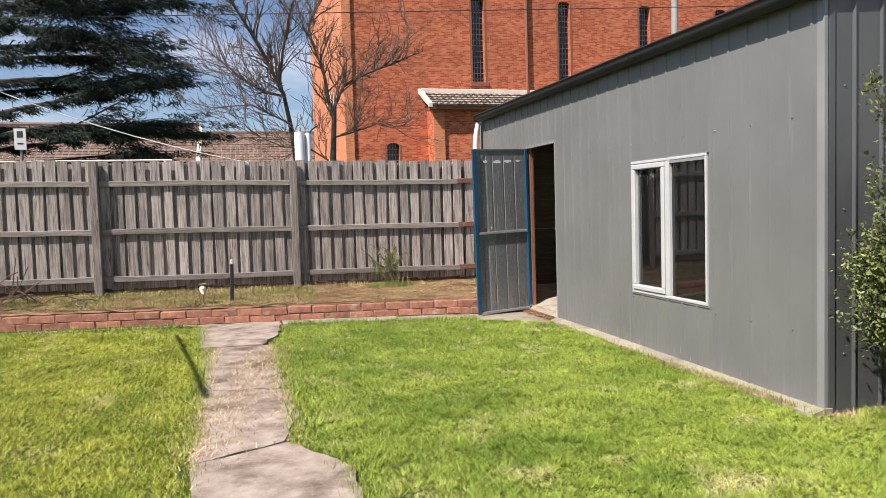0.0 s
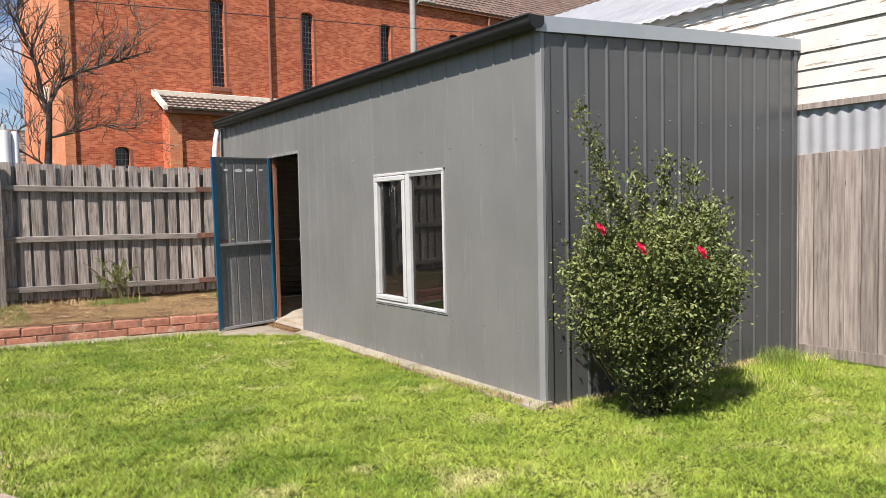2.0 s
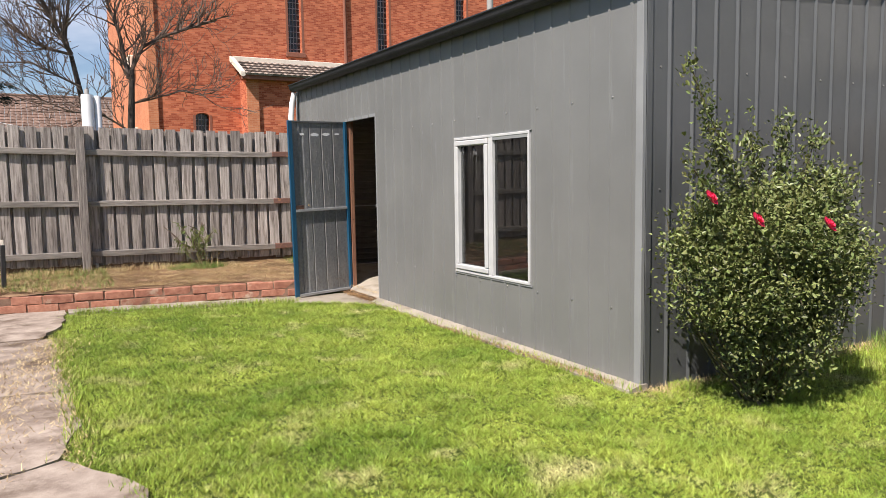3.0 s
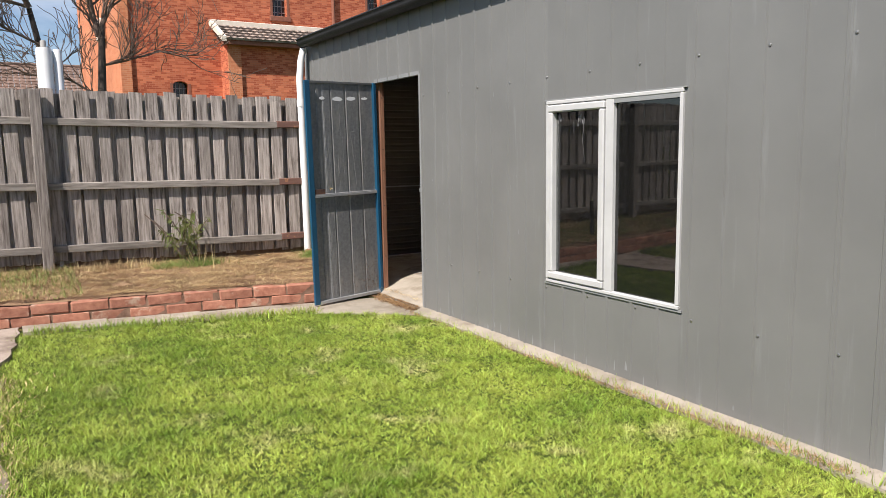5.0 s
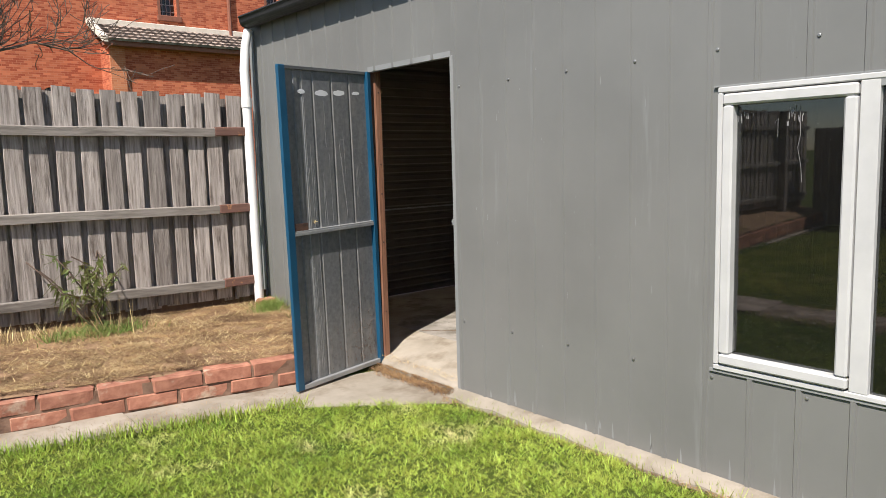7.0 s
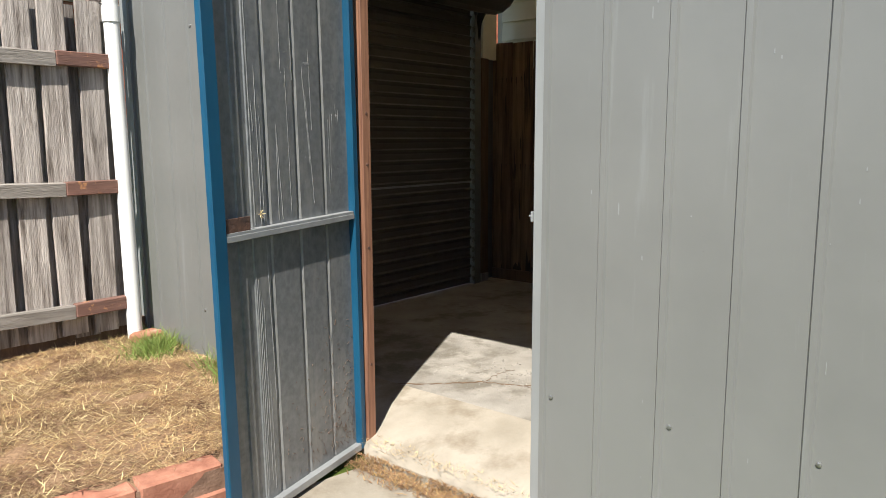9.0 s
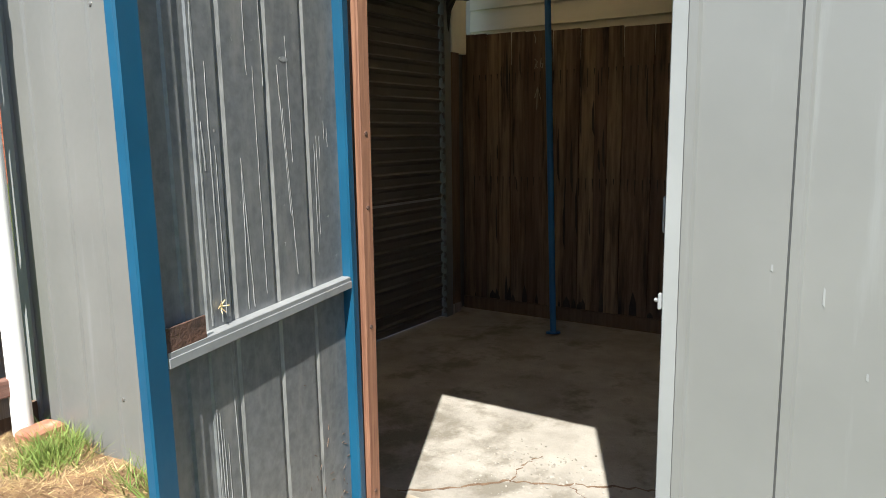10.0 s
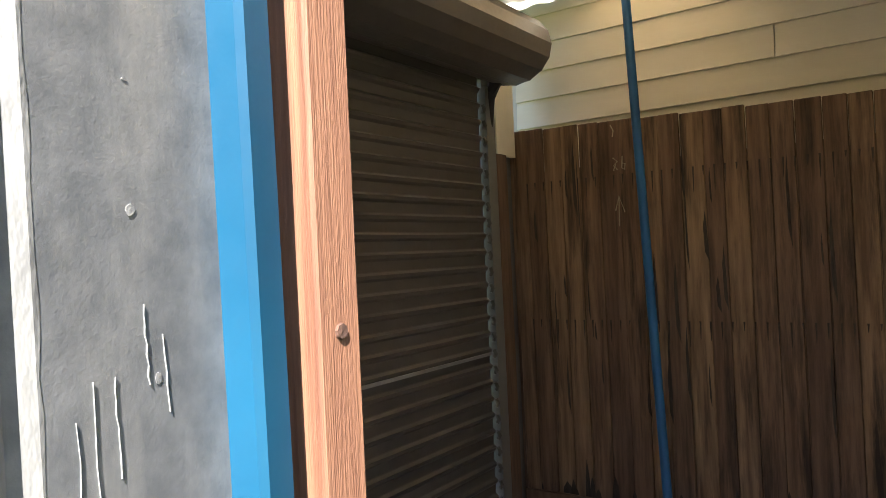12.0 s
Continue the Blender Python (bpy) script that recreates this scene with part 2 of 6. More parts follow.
M_CHURCH = mat("orange-red church brick", (0.50, 0.135, 0.052), (0.66, 0.205, 0.082), 9, 0.9, 0, 0.4, 60, rand=0.2, stretch=(0.6, 0.6, 2), stain=(0.34, 0.10, 0.05), stain_scale=5, stain_at=(0.56, 0.75), stain_stretch=(0.7, 0.7, 3))
M_CHURCH_PALE = mat("paler orange church brick", (0.62, 0.235, 0.115), (0.74, 0.31, 0.17), 9, 0.9, 0, 0.3, 60, rand=0.15)
M_CHMORTAR = mat("pale church mortar", (0.50, 0.19, 0.095), (0.58, 0.25, 0.135), 9, 0.95, 0, 0.3, 60)
M_STONE = mat("pale stone trim", (0.62, 0.55, 0.46), (0.72, 0.65, 0.56), 4, 0.85, 0, 0.2, 50)
M_BROWNTRIM = mat("brown sill and window reveal", (0.20, 0.075, 0.045), (0.27, 0.105, 0.065), 8, 0.8, 0, 0.2)
M_LEAD = mat("lead window bars", (0.24, 0.24, 0.25), (0.34, 0.34, 0.35), 8, 0.6, 0.2, 0.1)
M_DARKGLASS = mat("dark leaded glass", (0.012, 0.014, 0.018), (0.03, 0.033, 0.04), 5, 0.15, 0, 0.1, 20)
M_TILE = mat("brown roof tile", (0.12, 0.078, 0.06), (0.20, 0.135, 0.105), 5, 0.85, 0, 0.3, 50, island=0.25, stain=(0.26, 0.22, 0.185), stain_scale=3, stain_at=(0.58, 0.75))
M_PORCHTILE = mat("weathered porch roof tile", (0.15, 0.11, 0.09), (0.36, 0.30, 0.26), 6, 0.85, 0, 0.3, 50, rand=0.4, stain=(0.09, 0.075, 0.06), stain_scale=6, stain_at=(0.55, 0.7))
M_HOUSE = mat("pale rendered house wall", (0.5, 0.46, 0.4), (0.58, 0.54, 0.48), 3, 0.85, 0, 0.2)
M_BARK = mat("dark bark", (0.032, 0.025, 0.021), (0.068, 0.053, 0.043), 8, 0.9, 0, 0.6, 30, stretch=(3, 3, 0.6), dist=0.02)
M_TWIG = mat("bare brown twigs", (0.085, 0.058, 0.045), (0.175, 0.122, 0.092), 6, 0.9, 0, 0.2)
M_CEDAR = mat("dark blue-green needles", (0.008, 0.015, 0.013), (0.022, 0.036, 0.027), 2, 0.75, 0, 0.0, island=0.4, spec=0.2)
M_LEAF = mat("rose leaves", (0.072, 0.098, 0.026), (0.195, 0.215, 0.066), 6, 0.48, 0, 0.0, island=0.45, hue=0.03, spec=0.5)
M_STEM = mat("thin green-brown stems", (0.07, 0.06, 0.03), (0.12, 0.10, 0.05), 9, 0.8, 0, 0.1)
M_ROSE = mat("crimson rose petals", (0.55, 0.008, 0.045), (0.72, 0.02, 0.09), 30, 0.6, 0, 0.1, island=0.2)
M_WHITE = mat("weathered white paint", (0.66, 0.67, 0.68), (0.76, 0.77, 0.78), 5, 0.5, 0, 0.05)
M_POLE = mat("grey power pole", (0.26, 0.255, 0.245), (0.34, 0.335, 0.32), 5, 0.7, 0, 0.1)
M_WIRE = mat("black cable", (0.03, 0.03, 0.035), (0.05, 0.05, 0.055), 5, 0.6, 0, 0)
M_BRASS = mat("dull brass tap", (0.22, 0.16, 0.08), (0.33, 0.25, 0.13), 20, 0.5, 0.6, 0.1)


# ---- building helpers ----
class Build:
    """Corners and faces of one mesh, in world metres."""

    def __init__(self):
        self.v, self.f = [], []

    def add(self, verts, faces):
        k = len(self.v)
        self.v += [tuple(p) for p in verts]
        self.f += [tuple(i + k for i in f) for f in faces]
        return self

    def box(self, x0, x1, y0, y1, z0, z1, bevel=0.0):
        return self.block(pose((x0 + x1) / 2, (y0 + y1) / 2, (z0 + z1) / 2), x1 - x0, y1 - y0, z1 - z0, bevel)

    def block(self, m, sx, sy, sz, bevel=0.0):
        """A block about m's place; with bevel its upright and level edges are cut."""
        hx, hy, hz = sx / 2, sy / 2, sz / 2
        if bevel <= 0:
            vs = [(x, y, z) for z in (-hz, hz) for x, y in ((-hx, -hy), (hx, -hy), (hx, hy), (-hx, hy))]
            fs = [(3, 2, 1, 0), (4, 5, 6, 7), (0, 1, 5, 4), (1, 2, 6, 5), (2, 3, 7, 6), (3, 0, 4, 7)]
        else:
            b = bevel
            ring = lambda x, y: [(-x + b, -y), (x - b, -y), (x, -y + b), (x, y - b), (x - b, y), (-x + b, y), (-x, y - b), (-x, -y + b)]
            vs = []
            for x, y, z in ((hx - b, hy - b, -hz), (hx, hy, -hz + b), (hx, hy, hz - b), (hx - b, hy - b, hz)):
                vs += [(p[0], p[1], z) for p in ring(x, y)]
            fs = [tuple(range(7, -1, -1)), tuple(range(24, 32))]
            for r in range(3):
                for i in range(8):
                    j = (i + 1) % 8
                    fs.append((r * 8 + i, r * 8 + j, r * 8 + 8 + j, r * 8 + 8 + i))
        return self.add([m @ Vector(p) for p in vs], fs)

    def sweep(self, rings, closed=True, caps=True):
        """Joins rings of the same count of points."""
        n = len(rings[0])
        vs = [p for r in rings for p in r]
        fs = []
        for k in range(len(rings) - 1):
            for i in range(n if closed else n - 1):
                j = (i + 1) % n
                fs.append((k * n + i, k * n + j, (k + 1) * n + j, (k + 1) * n + i))
        if caps and closed:
            fs += [tuple(range(n - 1, -1, -1)), tuple(range((len(rings) - 1) * n, len(rings) * n))]
        return self.add(vs, fs)

    def tube(self, pts, radii, n=8, caps=True):
        pts = [Vector(p) for p in pts]
        if not isinstance(radii, (list, tuple)):
            radii = [radii] * len(pts)
        rings = []
        for i, p in enumerate(pts):
            d = (pts[min(i + 1, len(pts) - 1)] - pts[max(i - 1, 0)]).normalized()
            side = d.cross(Vector((0.13, 0.21, 0.97)) if abs(d.z) < 0.9 else Vector((1, 0.1, 0))).normalized()
            up = side.cross(d)
            rings.append([p + radii[i] * (math.cos(a) * side + math.sin(a) * up) for a in [2 * math.pi * k / n for k in range(n)]])
        return self.sweep(rings, True, caps)

    def mesh(self, name, origin=(0, 0, 0), smooth=False):
        me = bpy.data.meshes.new(name)
        o = origin
        me.from_pydata([(x - o[0], y - o[1], z - o[2]) for x, y, z in self.v], [], self.f)
        me.update()
        if smooth:
            me.polygons.foreach_set("use_smooth", [len(f) == 4 for f in self.f])
            me.set_sharp_from_angle(angle=radians(50))
        return me


def thing(name, at, label, category, group="", kind=""):
    e = new(name)
    e.empty_display_size = 0.1
    e.location = at
    return tagged(e, label, category, group, kind)


def origin_of(ob):
    p = Vector((0, 0, 0))
    while ob:
        p += ob.location
        ob = ob.parent
    return p


def part(name, b, material, parent, label="", smooth=False):
    me = b.mesh(name, origin_of(parent), smooth)
    me.materials.append(material)
    ob = new(name, me)
    ob.parent = parent
    return tagged(ob, label)


def solo(name, b, material, label, category, kind="", group="", at=(0, 0, 0), smooth=False):
    me = b.mesh(name, at, smooth)
    me.materials.append(material)
    ob = new(name, me)
    ob.location = at
    return tagged(ob, label, category, group, kind)


def piece(name, mesh, parent, m):
    """One of many alike pieces on shared mesh data, at the pose m in the world."""
    ob = new(name, mesh)
    ob.parent = parent
    ob.matrix_basis = Matrix.Translation(-origin_of(parent)) @ m
    return ob


def blades(name, at, size, lean, width, material, label, category, bend=0.5, seed=1, kind="stuff"):
    """Thin upright blades: at is an array of feet (n, 3)."""
    rng = np.random.default_rng(seed)
    n = len(at)
    h = size * rng.uniform(0.55, 1.25, n)
    a, t = rng.uniform(0, 2 * np.pi, n), rng.uniform(0, 2 * np.pi, n)
    out = lean * rng.uniform(0.2, 1.2, n) * h
    side = np.stack([np.cos(a), np.sin(a), 0 * a], 1) * (width * rng.uniform(0.6, 1.3, n) / 2)[:, None]
    tip = at + np.stack([np.cos(t) * out, np.sin(t) * out, h], 1)
    v = np.stack([at - side, at + side, tip], 1).reshape(-1, 3)
    loops = np.arange(n * 3)
    me = bpy.data.meshes.new(name)
    me.vertices.add(len(v))
    me.vertices.foreach_set("co", v.ravel().astype(np.float32))
    me.loops.add(len(loops))
    me.loops.foreach_set("vertex_index", loops.astype(np.int32))
    me.polygons.add(n)
    me.polygons.foreach_set("loop_start", (np.arange(n) * 3).astype(np.int32))
    me.update(calc_edges=True)
    me.materials.append(material)
    return tagged(new(name, me), label, category, "", kind)


# ---- the plan ----
WALL_X, NEAR_Y, FAR_Y, BOUND_X, END_X, FLOOR_Z = 3.455, 4.373, 11.03, 6.62, 6.82, 0.14
DOOR0, DOOR1, DOOR_TOP = 8.50, 9.395, 2.113
WIN0, WIN1, WIN_Z0, WIN_Z1 = 5.573, 6.739, 0.525, 1.763
PITCH = 0.2106


def edge_y(x):
    return 9.94 - 0.16 * x - 0.035 * max(0.0, x - 1.0)


def fence_y(x):
    return 11.065 + 0.05 * (3.2 - x)


def fence_up(x):
    return 0.013 * (3.2 - x)


def ground_z(x, y):
    return -0.012 * max(0.0, x - 1.0) * min(1.0, max(0.0, (7.5 - y) / 3))


def roof_z(x):
    return 2.70 + (x - WALL_X) * 0.068


# ground: one sheet out to the horizon
b = Build()
xs = [-2500, -300, -40, -12] + [-6 + 0.5 * i for i in range(28)] + [12, 40, 300, 2500]
ys = [-2500, -300, -40, -12] + [-5 + 0.5 * i for i in range(34)] + [16, 40, 300, 2500]
b.add([(x, y, ground_z(x, y) - 0.012) for y in ys for x in xs],
      [(j * len(xs) + i, j * len(xs) + i + 1, (j + 1) * len(xs) + i + 1, (j + 1) * len(xs) + i) for j in range(len(ys) - 1) for i in range(len(xs) - 1)])
solo("ground", b, M_LAWN, "dark green earth under the mown back yard lawn, blade shade in its colour", "ground", "structure")


def ragged(pts, jitter, seed, step=0.16):
    """A closed outline with its edges broken up."""
    rng = random.Random(seed)
    out = []
    for i, p in enumerate(pts):
        q = pts[(i + 1) % len(pts)]
        n = max(1, int(math.dist(p, q) / step))
        for k in range(n):
            j = 0 if k == 0 else jitter
            out.append((p[0] + (q[0] - p[0]) * k / n + rng.uniform(-j, j), p[1] + (q[1] - p[1]) * k / n + rng.uniform(-j, j)))
    return out


def slab(b, outline, z0, z1):
    n = len(outline)
    return b.add([(x, y, z0) for x, y in outline] + [(x, y, z1) for x, y in outline],
                 [tuple(range(n, 2 * n))] + [(i, (i + 1) % n, n + (i + 1) % n, n + i) for i in range(n)])


# garden path of broken concrete slabs, and the strip along the brick edging
path = thing("garden_path", (-0.2, 5, 0), "worn cracked concrete garden path across the lawn", "path", kind="structure")
for k, (pts, top) in enumerate((
        ([(-0.62, 8.35), (-0.02, 8.28), (0.20, 8.9), (0.27, 9.84), (-0.72, 9.98)], 0.018),
        ([(-0.50, 6.45), (0.13, 6.3), (0.10, 7.4), (0.16, 8.26), (-0.58, 8.33)], 0.010),
        ([(-0.50, 4.72), (0.02, 4.95), (0.16, 5.6), (0.14, 6.28), (-0.52, 6.43)], 0.006),
        ([(-0.48, 3.2), (0.24, 3.15), (0.36, 4.3), (0.04, 4.9), (-0.49, 4.69)], 0.014),
        ([(-0.46, 1.75), (0.20, 1.7), (0.22, 3.12), (-0.47, 3.18)], 0.012),
        ([(-0.44, 0.2), (0.22, 0.2), (0.20, 1.67), (-0.45, 1.72)], 0.012),
        ([(-0.42, -2.5), (0.24, -2.5), (0.22, 0.17), (-0.43, 0.17)], 0.012))):
    part("slab", slab(Build(), ragged(pts, 0.03, k, 0.13), -0.06, top), M_CONC, path)
strip = thing("concrete_strip", (1.5, 9.5, 0), "pale concrete mowing strip along the brick edging", "paving", kind="structure")
cuts = [0.29, 0.95, 1.72, 2.45, 3.438]
front = lambda x: 9.655 - 0.16 * x - max(0.0, x - 0.4) * 0.085 - max(0.0, x - 2.55) * 0.62
for k in range(4):
    x0, x1 = cuts[k] + 0.006, cuts[k + 1] - 0.006
    pts = [(x0, front(x0)), (x1, front(x1)), (x1, edge_y(x1) - 0.004), (x0, edge_y(x0) - 0.004)]
    part("slab", slab(Build(), ragged(pts, 0.012, 20 + k, 0.2), -0.06, (0.016, 0.010, 0.0, -0.006)[k]), M_STRIP, strip)
part("slab", slab(Build(), ragged([(-8.5, edge_y(-8.5) - 0.1), (-0.74, edge_y(-0.74) - 0.1), (-0.74, edge_y(-0.74) - 0.004), (-8.5, edge_y(-8.5) - 0.004)], 0.015, 30, 0.2), -0.06, 0.014), M_STRIP, strip)

# raised bed behind the edging
b = Build()
nx, ny = 96, 12
rng = random.Random(4)
for j in range(ny):
    for i in range(nx):
        x = -8.55 + (WALL_X - 0.01 + 8.55) * i / (nx - 1)
        y0 = max(edge_y(x) + 0.05, 9.47 - 0.22 * (WALL_X - x))
        y = y0 + (fence_y(x) + 0.12 - y0) * j / (ny - 1)
        b.v.append((x, y, 0.162 + 0.09 * (j / (ny - 1)) + fence_up(x) * 0.8 + rng.uniform(-0.012, 0.012 + 0.018 * min(1, j))))
b.f = [(j * nx + i, j * nx + i + 1, (j + 1) * nx + i + 1, (j + 1) * nx + i) for j in range(ny - 1) for i in range(nx - 1)]
solo("garden_bed", b, M_SOIL, "raised bed of dry brown soil against the paling fence", "garden bed", "structure", smooth=True)

# ---- the shed ----
shed = thing("garden_shed", (5.0, 7.6, 0), "dark grey ribbed steel garden shed with a lean-to roof", "shed", kind="structure")


def clad(b, along, y0, y1, z0, z1, rib, face, out, back=0.035, start=8.258, pitch=PITCH, half=0.017, flat=0.009):
    """A stretch of ribbed sheet on the plane face, from y0 to y1: rib is its depth, out the way it shows; z1 may be a function."""
    top = z1 if callable(z1) else (lambda s: z1)
    pts = [(y0, 0.0)]
    k = math.ceil((y0 - 0.02 - start) / pitch)
    while start + k * pitch < y1 + 0.02:
        c = start + k * pitch
        for d, h in ((-half, 0.0), (-flat, rib), (flat, rib), (half, 0.0)):
            if y0 + 1e-3 < c + d < y1 - 1e-3:
                pts.append((c + d, h))
        k += 1
    pts.append((y1, 0.0))
    line = [(s, face + out * h) for s, h in pts] + [(y1, face - out * back), (y0, face - out * back)]
    spot = (lambda s, d, z: (d, s, z)) if along == "y" else (lambda s, d, z: (s, d, z))
    low, high = [spot(s, d, z0) for s, d in line], [spot(s, d, top(s)) for s, d in line]
    n = len(line)
    b.add(low + high, [(i, (i + 1) % n, n + (i + 1) % n, n + i) for i in range(n)])
    for k in range(n - 3):
        b.f.append((len(b.v) - n + k, len(b.v) - n + k + 1, len(b.v) - 1))
    b.f.append((len(b.v) - 3, len(b.v) - 2, len(b.v) - 1))
    return b


TOP = 2.706
for y0, y1, z0, z1 in ((NEAR_Y, WIN0, -0.03, TOP), (WIN1, DOOR0, -0.03, TOP), (DOOR1 + 0.05, FAR_Y + 0.17, 0.05, TOP), (WIN0, WIN1, -0.03, WIN_Z0), (WIN0, WIN1, WIN_Z1, TOP), (DOOR0, DOOR1 + 0.05, DOOR_TOP, TOP)):
    part("wall_sheet", clad(Build(), "y", y0, y1, z0, z1, 0.009, WALL_X, -1, back=0.012, half=0.015, flat=0.009), M_STEEL, shed, "grey steel wall sheet with fine recessed ribs")
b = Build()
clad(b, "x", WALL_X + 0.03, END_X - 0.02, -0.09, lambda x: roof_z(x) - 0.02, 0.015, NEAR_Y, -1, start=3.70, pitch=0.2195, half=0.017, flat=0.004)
part("wall", b, M_STEEL_END, shed, "grey steel end wall with standing ribs, shade in its colour")
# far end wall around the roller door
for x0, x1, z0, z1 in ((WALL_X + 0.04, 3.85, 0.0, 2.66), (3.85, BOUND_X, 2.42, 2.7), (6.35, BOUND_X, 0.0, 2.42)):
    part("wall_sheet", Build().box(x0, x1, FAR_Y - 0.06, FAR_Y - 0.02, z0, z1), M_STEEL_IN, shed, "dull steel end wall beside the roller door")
# corner trims
b = Build()
b.box(WALL_X - 0.005, WALL_X + 0.03, NEAR_Y - 0.012, NEAR_Y + 0.05, -0.03, 2.66, 0.004)
part("corner_return", Build().box(WALL_X + 0.034, WALL_X + 0.085, NEAR_Y - 0.011, NEAR_Y - 0.001, -0.03, 2.66, 0.003), M_STEEL_END, shed, "return of the corner trim in the steel darkened for shade")
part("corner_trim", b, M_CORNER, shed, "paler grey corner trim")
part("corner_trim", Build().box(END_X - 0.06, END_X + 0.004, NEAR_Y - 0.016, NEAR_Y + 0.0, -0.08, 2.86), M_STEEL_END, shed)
part("corner_trim", Build().box(WALL_X - 0.012, WALL_X + 0.03, FAR_Y + 0.10, FAR_Y + 0.176, 0.1, 2.65), M_CORNER, shed)
# roof sheet with corrugations, and its edge flashing

def roof_sheet(y0, y1):
    b = Build()
    n = max(4, int((y1 - y0) / 0.036))
    low, high = [], []
    for i in range(n + 1):
        y = y0 + (y1 - y0) * i / n
        h = 0.009 * math.cos(y * 2 * math.pi / 0.17)
        low.append((WALL_X - 0.085, y, roof_z(WALL_X - 0.07) + 0.03 + h))
        high.append((END_X + 0.02, y, roof_z(END_X + 0.02) + 0.03 + h))
    m = 2 * n + 2
    return b.add(low + high + [(x, y, z - 0.004) for x, y, z in low + high],
                 [(i, i + 1, n + 2 + i, n + 1 + i) for i in range(n)] + [(m + n + 1 + i, m + n + 2 + i, m + 1 + i, m + i) for i in range(n)] + [(i, m + i, m + 1 + i, i + 1) for i in range(n)])


for y0, y1 in ((NEAR_Y - 0.02, 7.5), (8.26, 9.8), (10.56, FAR_Y + 0.14)):
    part("roof", roof_sheet(y0, y1), M_STEEL, shed, "corrugated grey steel roof", smooth=True)
# Unseen sheets added to the roof to let daylight into the shed.
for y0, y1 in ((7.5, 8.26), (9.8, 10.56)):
    part("added_roof_light", roof_sheet(y0, y1), M_CLEAR, shed, "added milky translucent roof sheet that brightens the shed", smooth=True)
b = Build()
for (x0, x1) in ((WALL_X - 0.06, END_X + 0.03),):
    a, c = roof_z(x0), roof_z(x1)
    ring = lambda x, z: [(x, NEAR_Y - 0.032, z - 0.055), (x, NEAR_Y - 0.022, z - 0.055), (x, NEAR_Y - 0.022, z + 0.045), (x, NEAR_Y + 0.12, z + 0.045), (x, NEAR_Y + 0.12, z + 0.055), (x, NEAR_Y - 0.032, z + 0.055)]
    b.sweep([ring(x0, a), ring(x1, c)])
part("flashing", b, M_FLASH, shed, "pale blue-grey roof edge flashing")
# gutter: an open quad trough along the low side
b = Build()
gx, gz = WALL_X - 0.075, 2.70


def trough(y, grow=0.0):
    """A half-round gutter with a rolled front bead."""
    out = [(gx - (0.068 + grow) * math.cos(a), y, gz + 0.012 - (0.058 + grow) * math.sin(a)) for a in [math.pi * k / 12 for k in range(13)]]
    bead = [(gx - 0.068 - grow, y, gz + 0.045), (gx - 0.078 - grow, y, gz + 0.05), (gx - 0.084 - grow, y, gz + 0.038), (gx - 0.074 - grow, y, gz + 0.028)]
    inner = [(gx + 0.062 * math.cos(a), y, gz + 0.012 - 0.053 * math.sin(a)) for a in [math.pi * k / 12 for k in range(13)]]
    return bead + out + [(gx + 0.068, y, gz + 0.05), (gx + 0.062, y, gz + 0.05)] + inner


b.sweep([trough(NEAR_Y - 0.05), trough(7.4), trough(FAR_Y + 0.06)])
part("gutter", b, M_GUTTER, shed, "dark grey roof gutter")
cap = [(gx - 0.07 * math.cos(a), gz + 0.012 - 0.06 * math.sin(a)) for a in [math.pi * k / 12 for k in range(13)]] + [(gx + 0.07, gz + 0.045), (gx - 0.07, gz + 0.045)]
for y in (NEAR_Y - 0.054, FAR_Y + 0.06):
    part("gutter_cap", Build().sweep([[(x, y, z) for x, z in cap], [(x, y + 0.004, z) for x, z in cap]]), M_GUTTER, shed)
part("gutter_joint", Build().sweep([trough(6.55, 0.003), trough(6.61, 0.003)]), M_GUTTER, shed)
# downpipe in front of the far corner
b = Build().tube([(3.385, FAR_Y + 0.06, 2.64), (3.345, FAR_Y + 0.05, 2.5), (3.320, FAR_Y + 0.04, 2.3), (3.332, FAR_Y + 0.03, 0.27)], [0.038, 0.038, 0.04, 0.04], 14)
part("downpipe", b, M_PVC, shed, "white plastic downpipe", True)
part("pipe_collar", Build().tube([(3.322, FAR_Y + 0.038, 1.98), (3.3215, FAR_Y + 0.038, 2.06)], 0.046, 14), M_PVC, shed, "", True)
# concrete footing under the long wall and the end wall
b = Build()
n = 40
rng = random.Random(9)
rings = []
for i in range(n + 1):
    y = NEAR_Y - 0.03 + (DOOR0 - NEAR_Y + 0.02) * i / n
    w = rng.uniform(-0.018, 0.018)
    rings.append([(WALL_X + 0.05, y, -0.08), (WALL_X - 0.125 + w, y, -0.08), (WALL_X - 0.12 + w, y, 0.006 + ground_z(3.4, y) + rng.uniform(-0.006, 0.012)), (WALL_X - 0.02, y, 0.03 + ground_z(3.4, y)), (WALL_X + 0.05, y, 0.03 + ground_z(3.4, y))])
b.sweep(rings)
part("footing", b, M_STRIP, shed, "pale concrete footing strip")
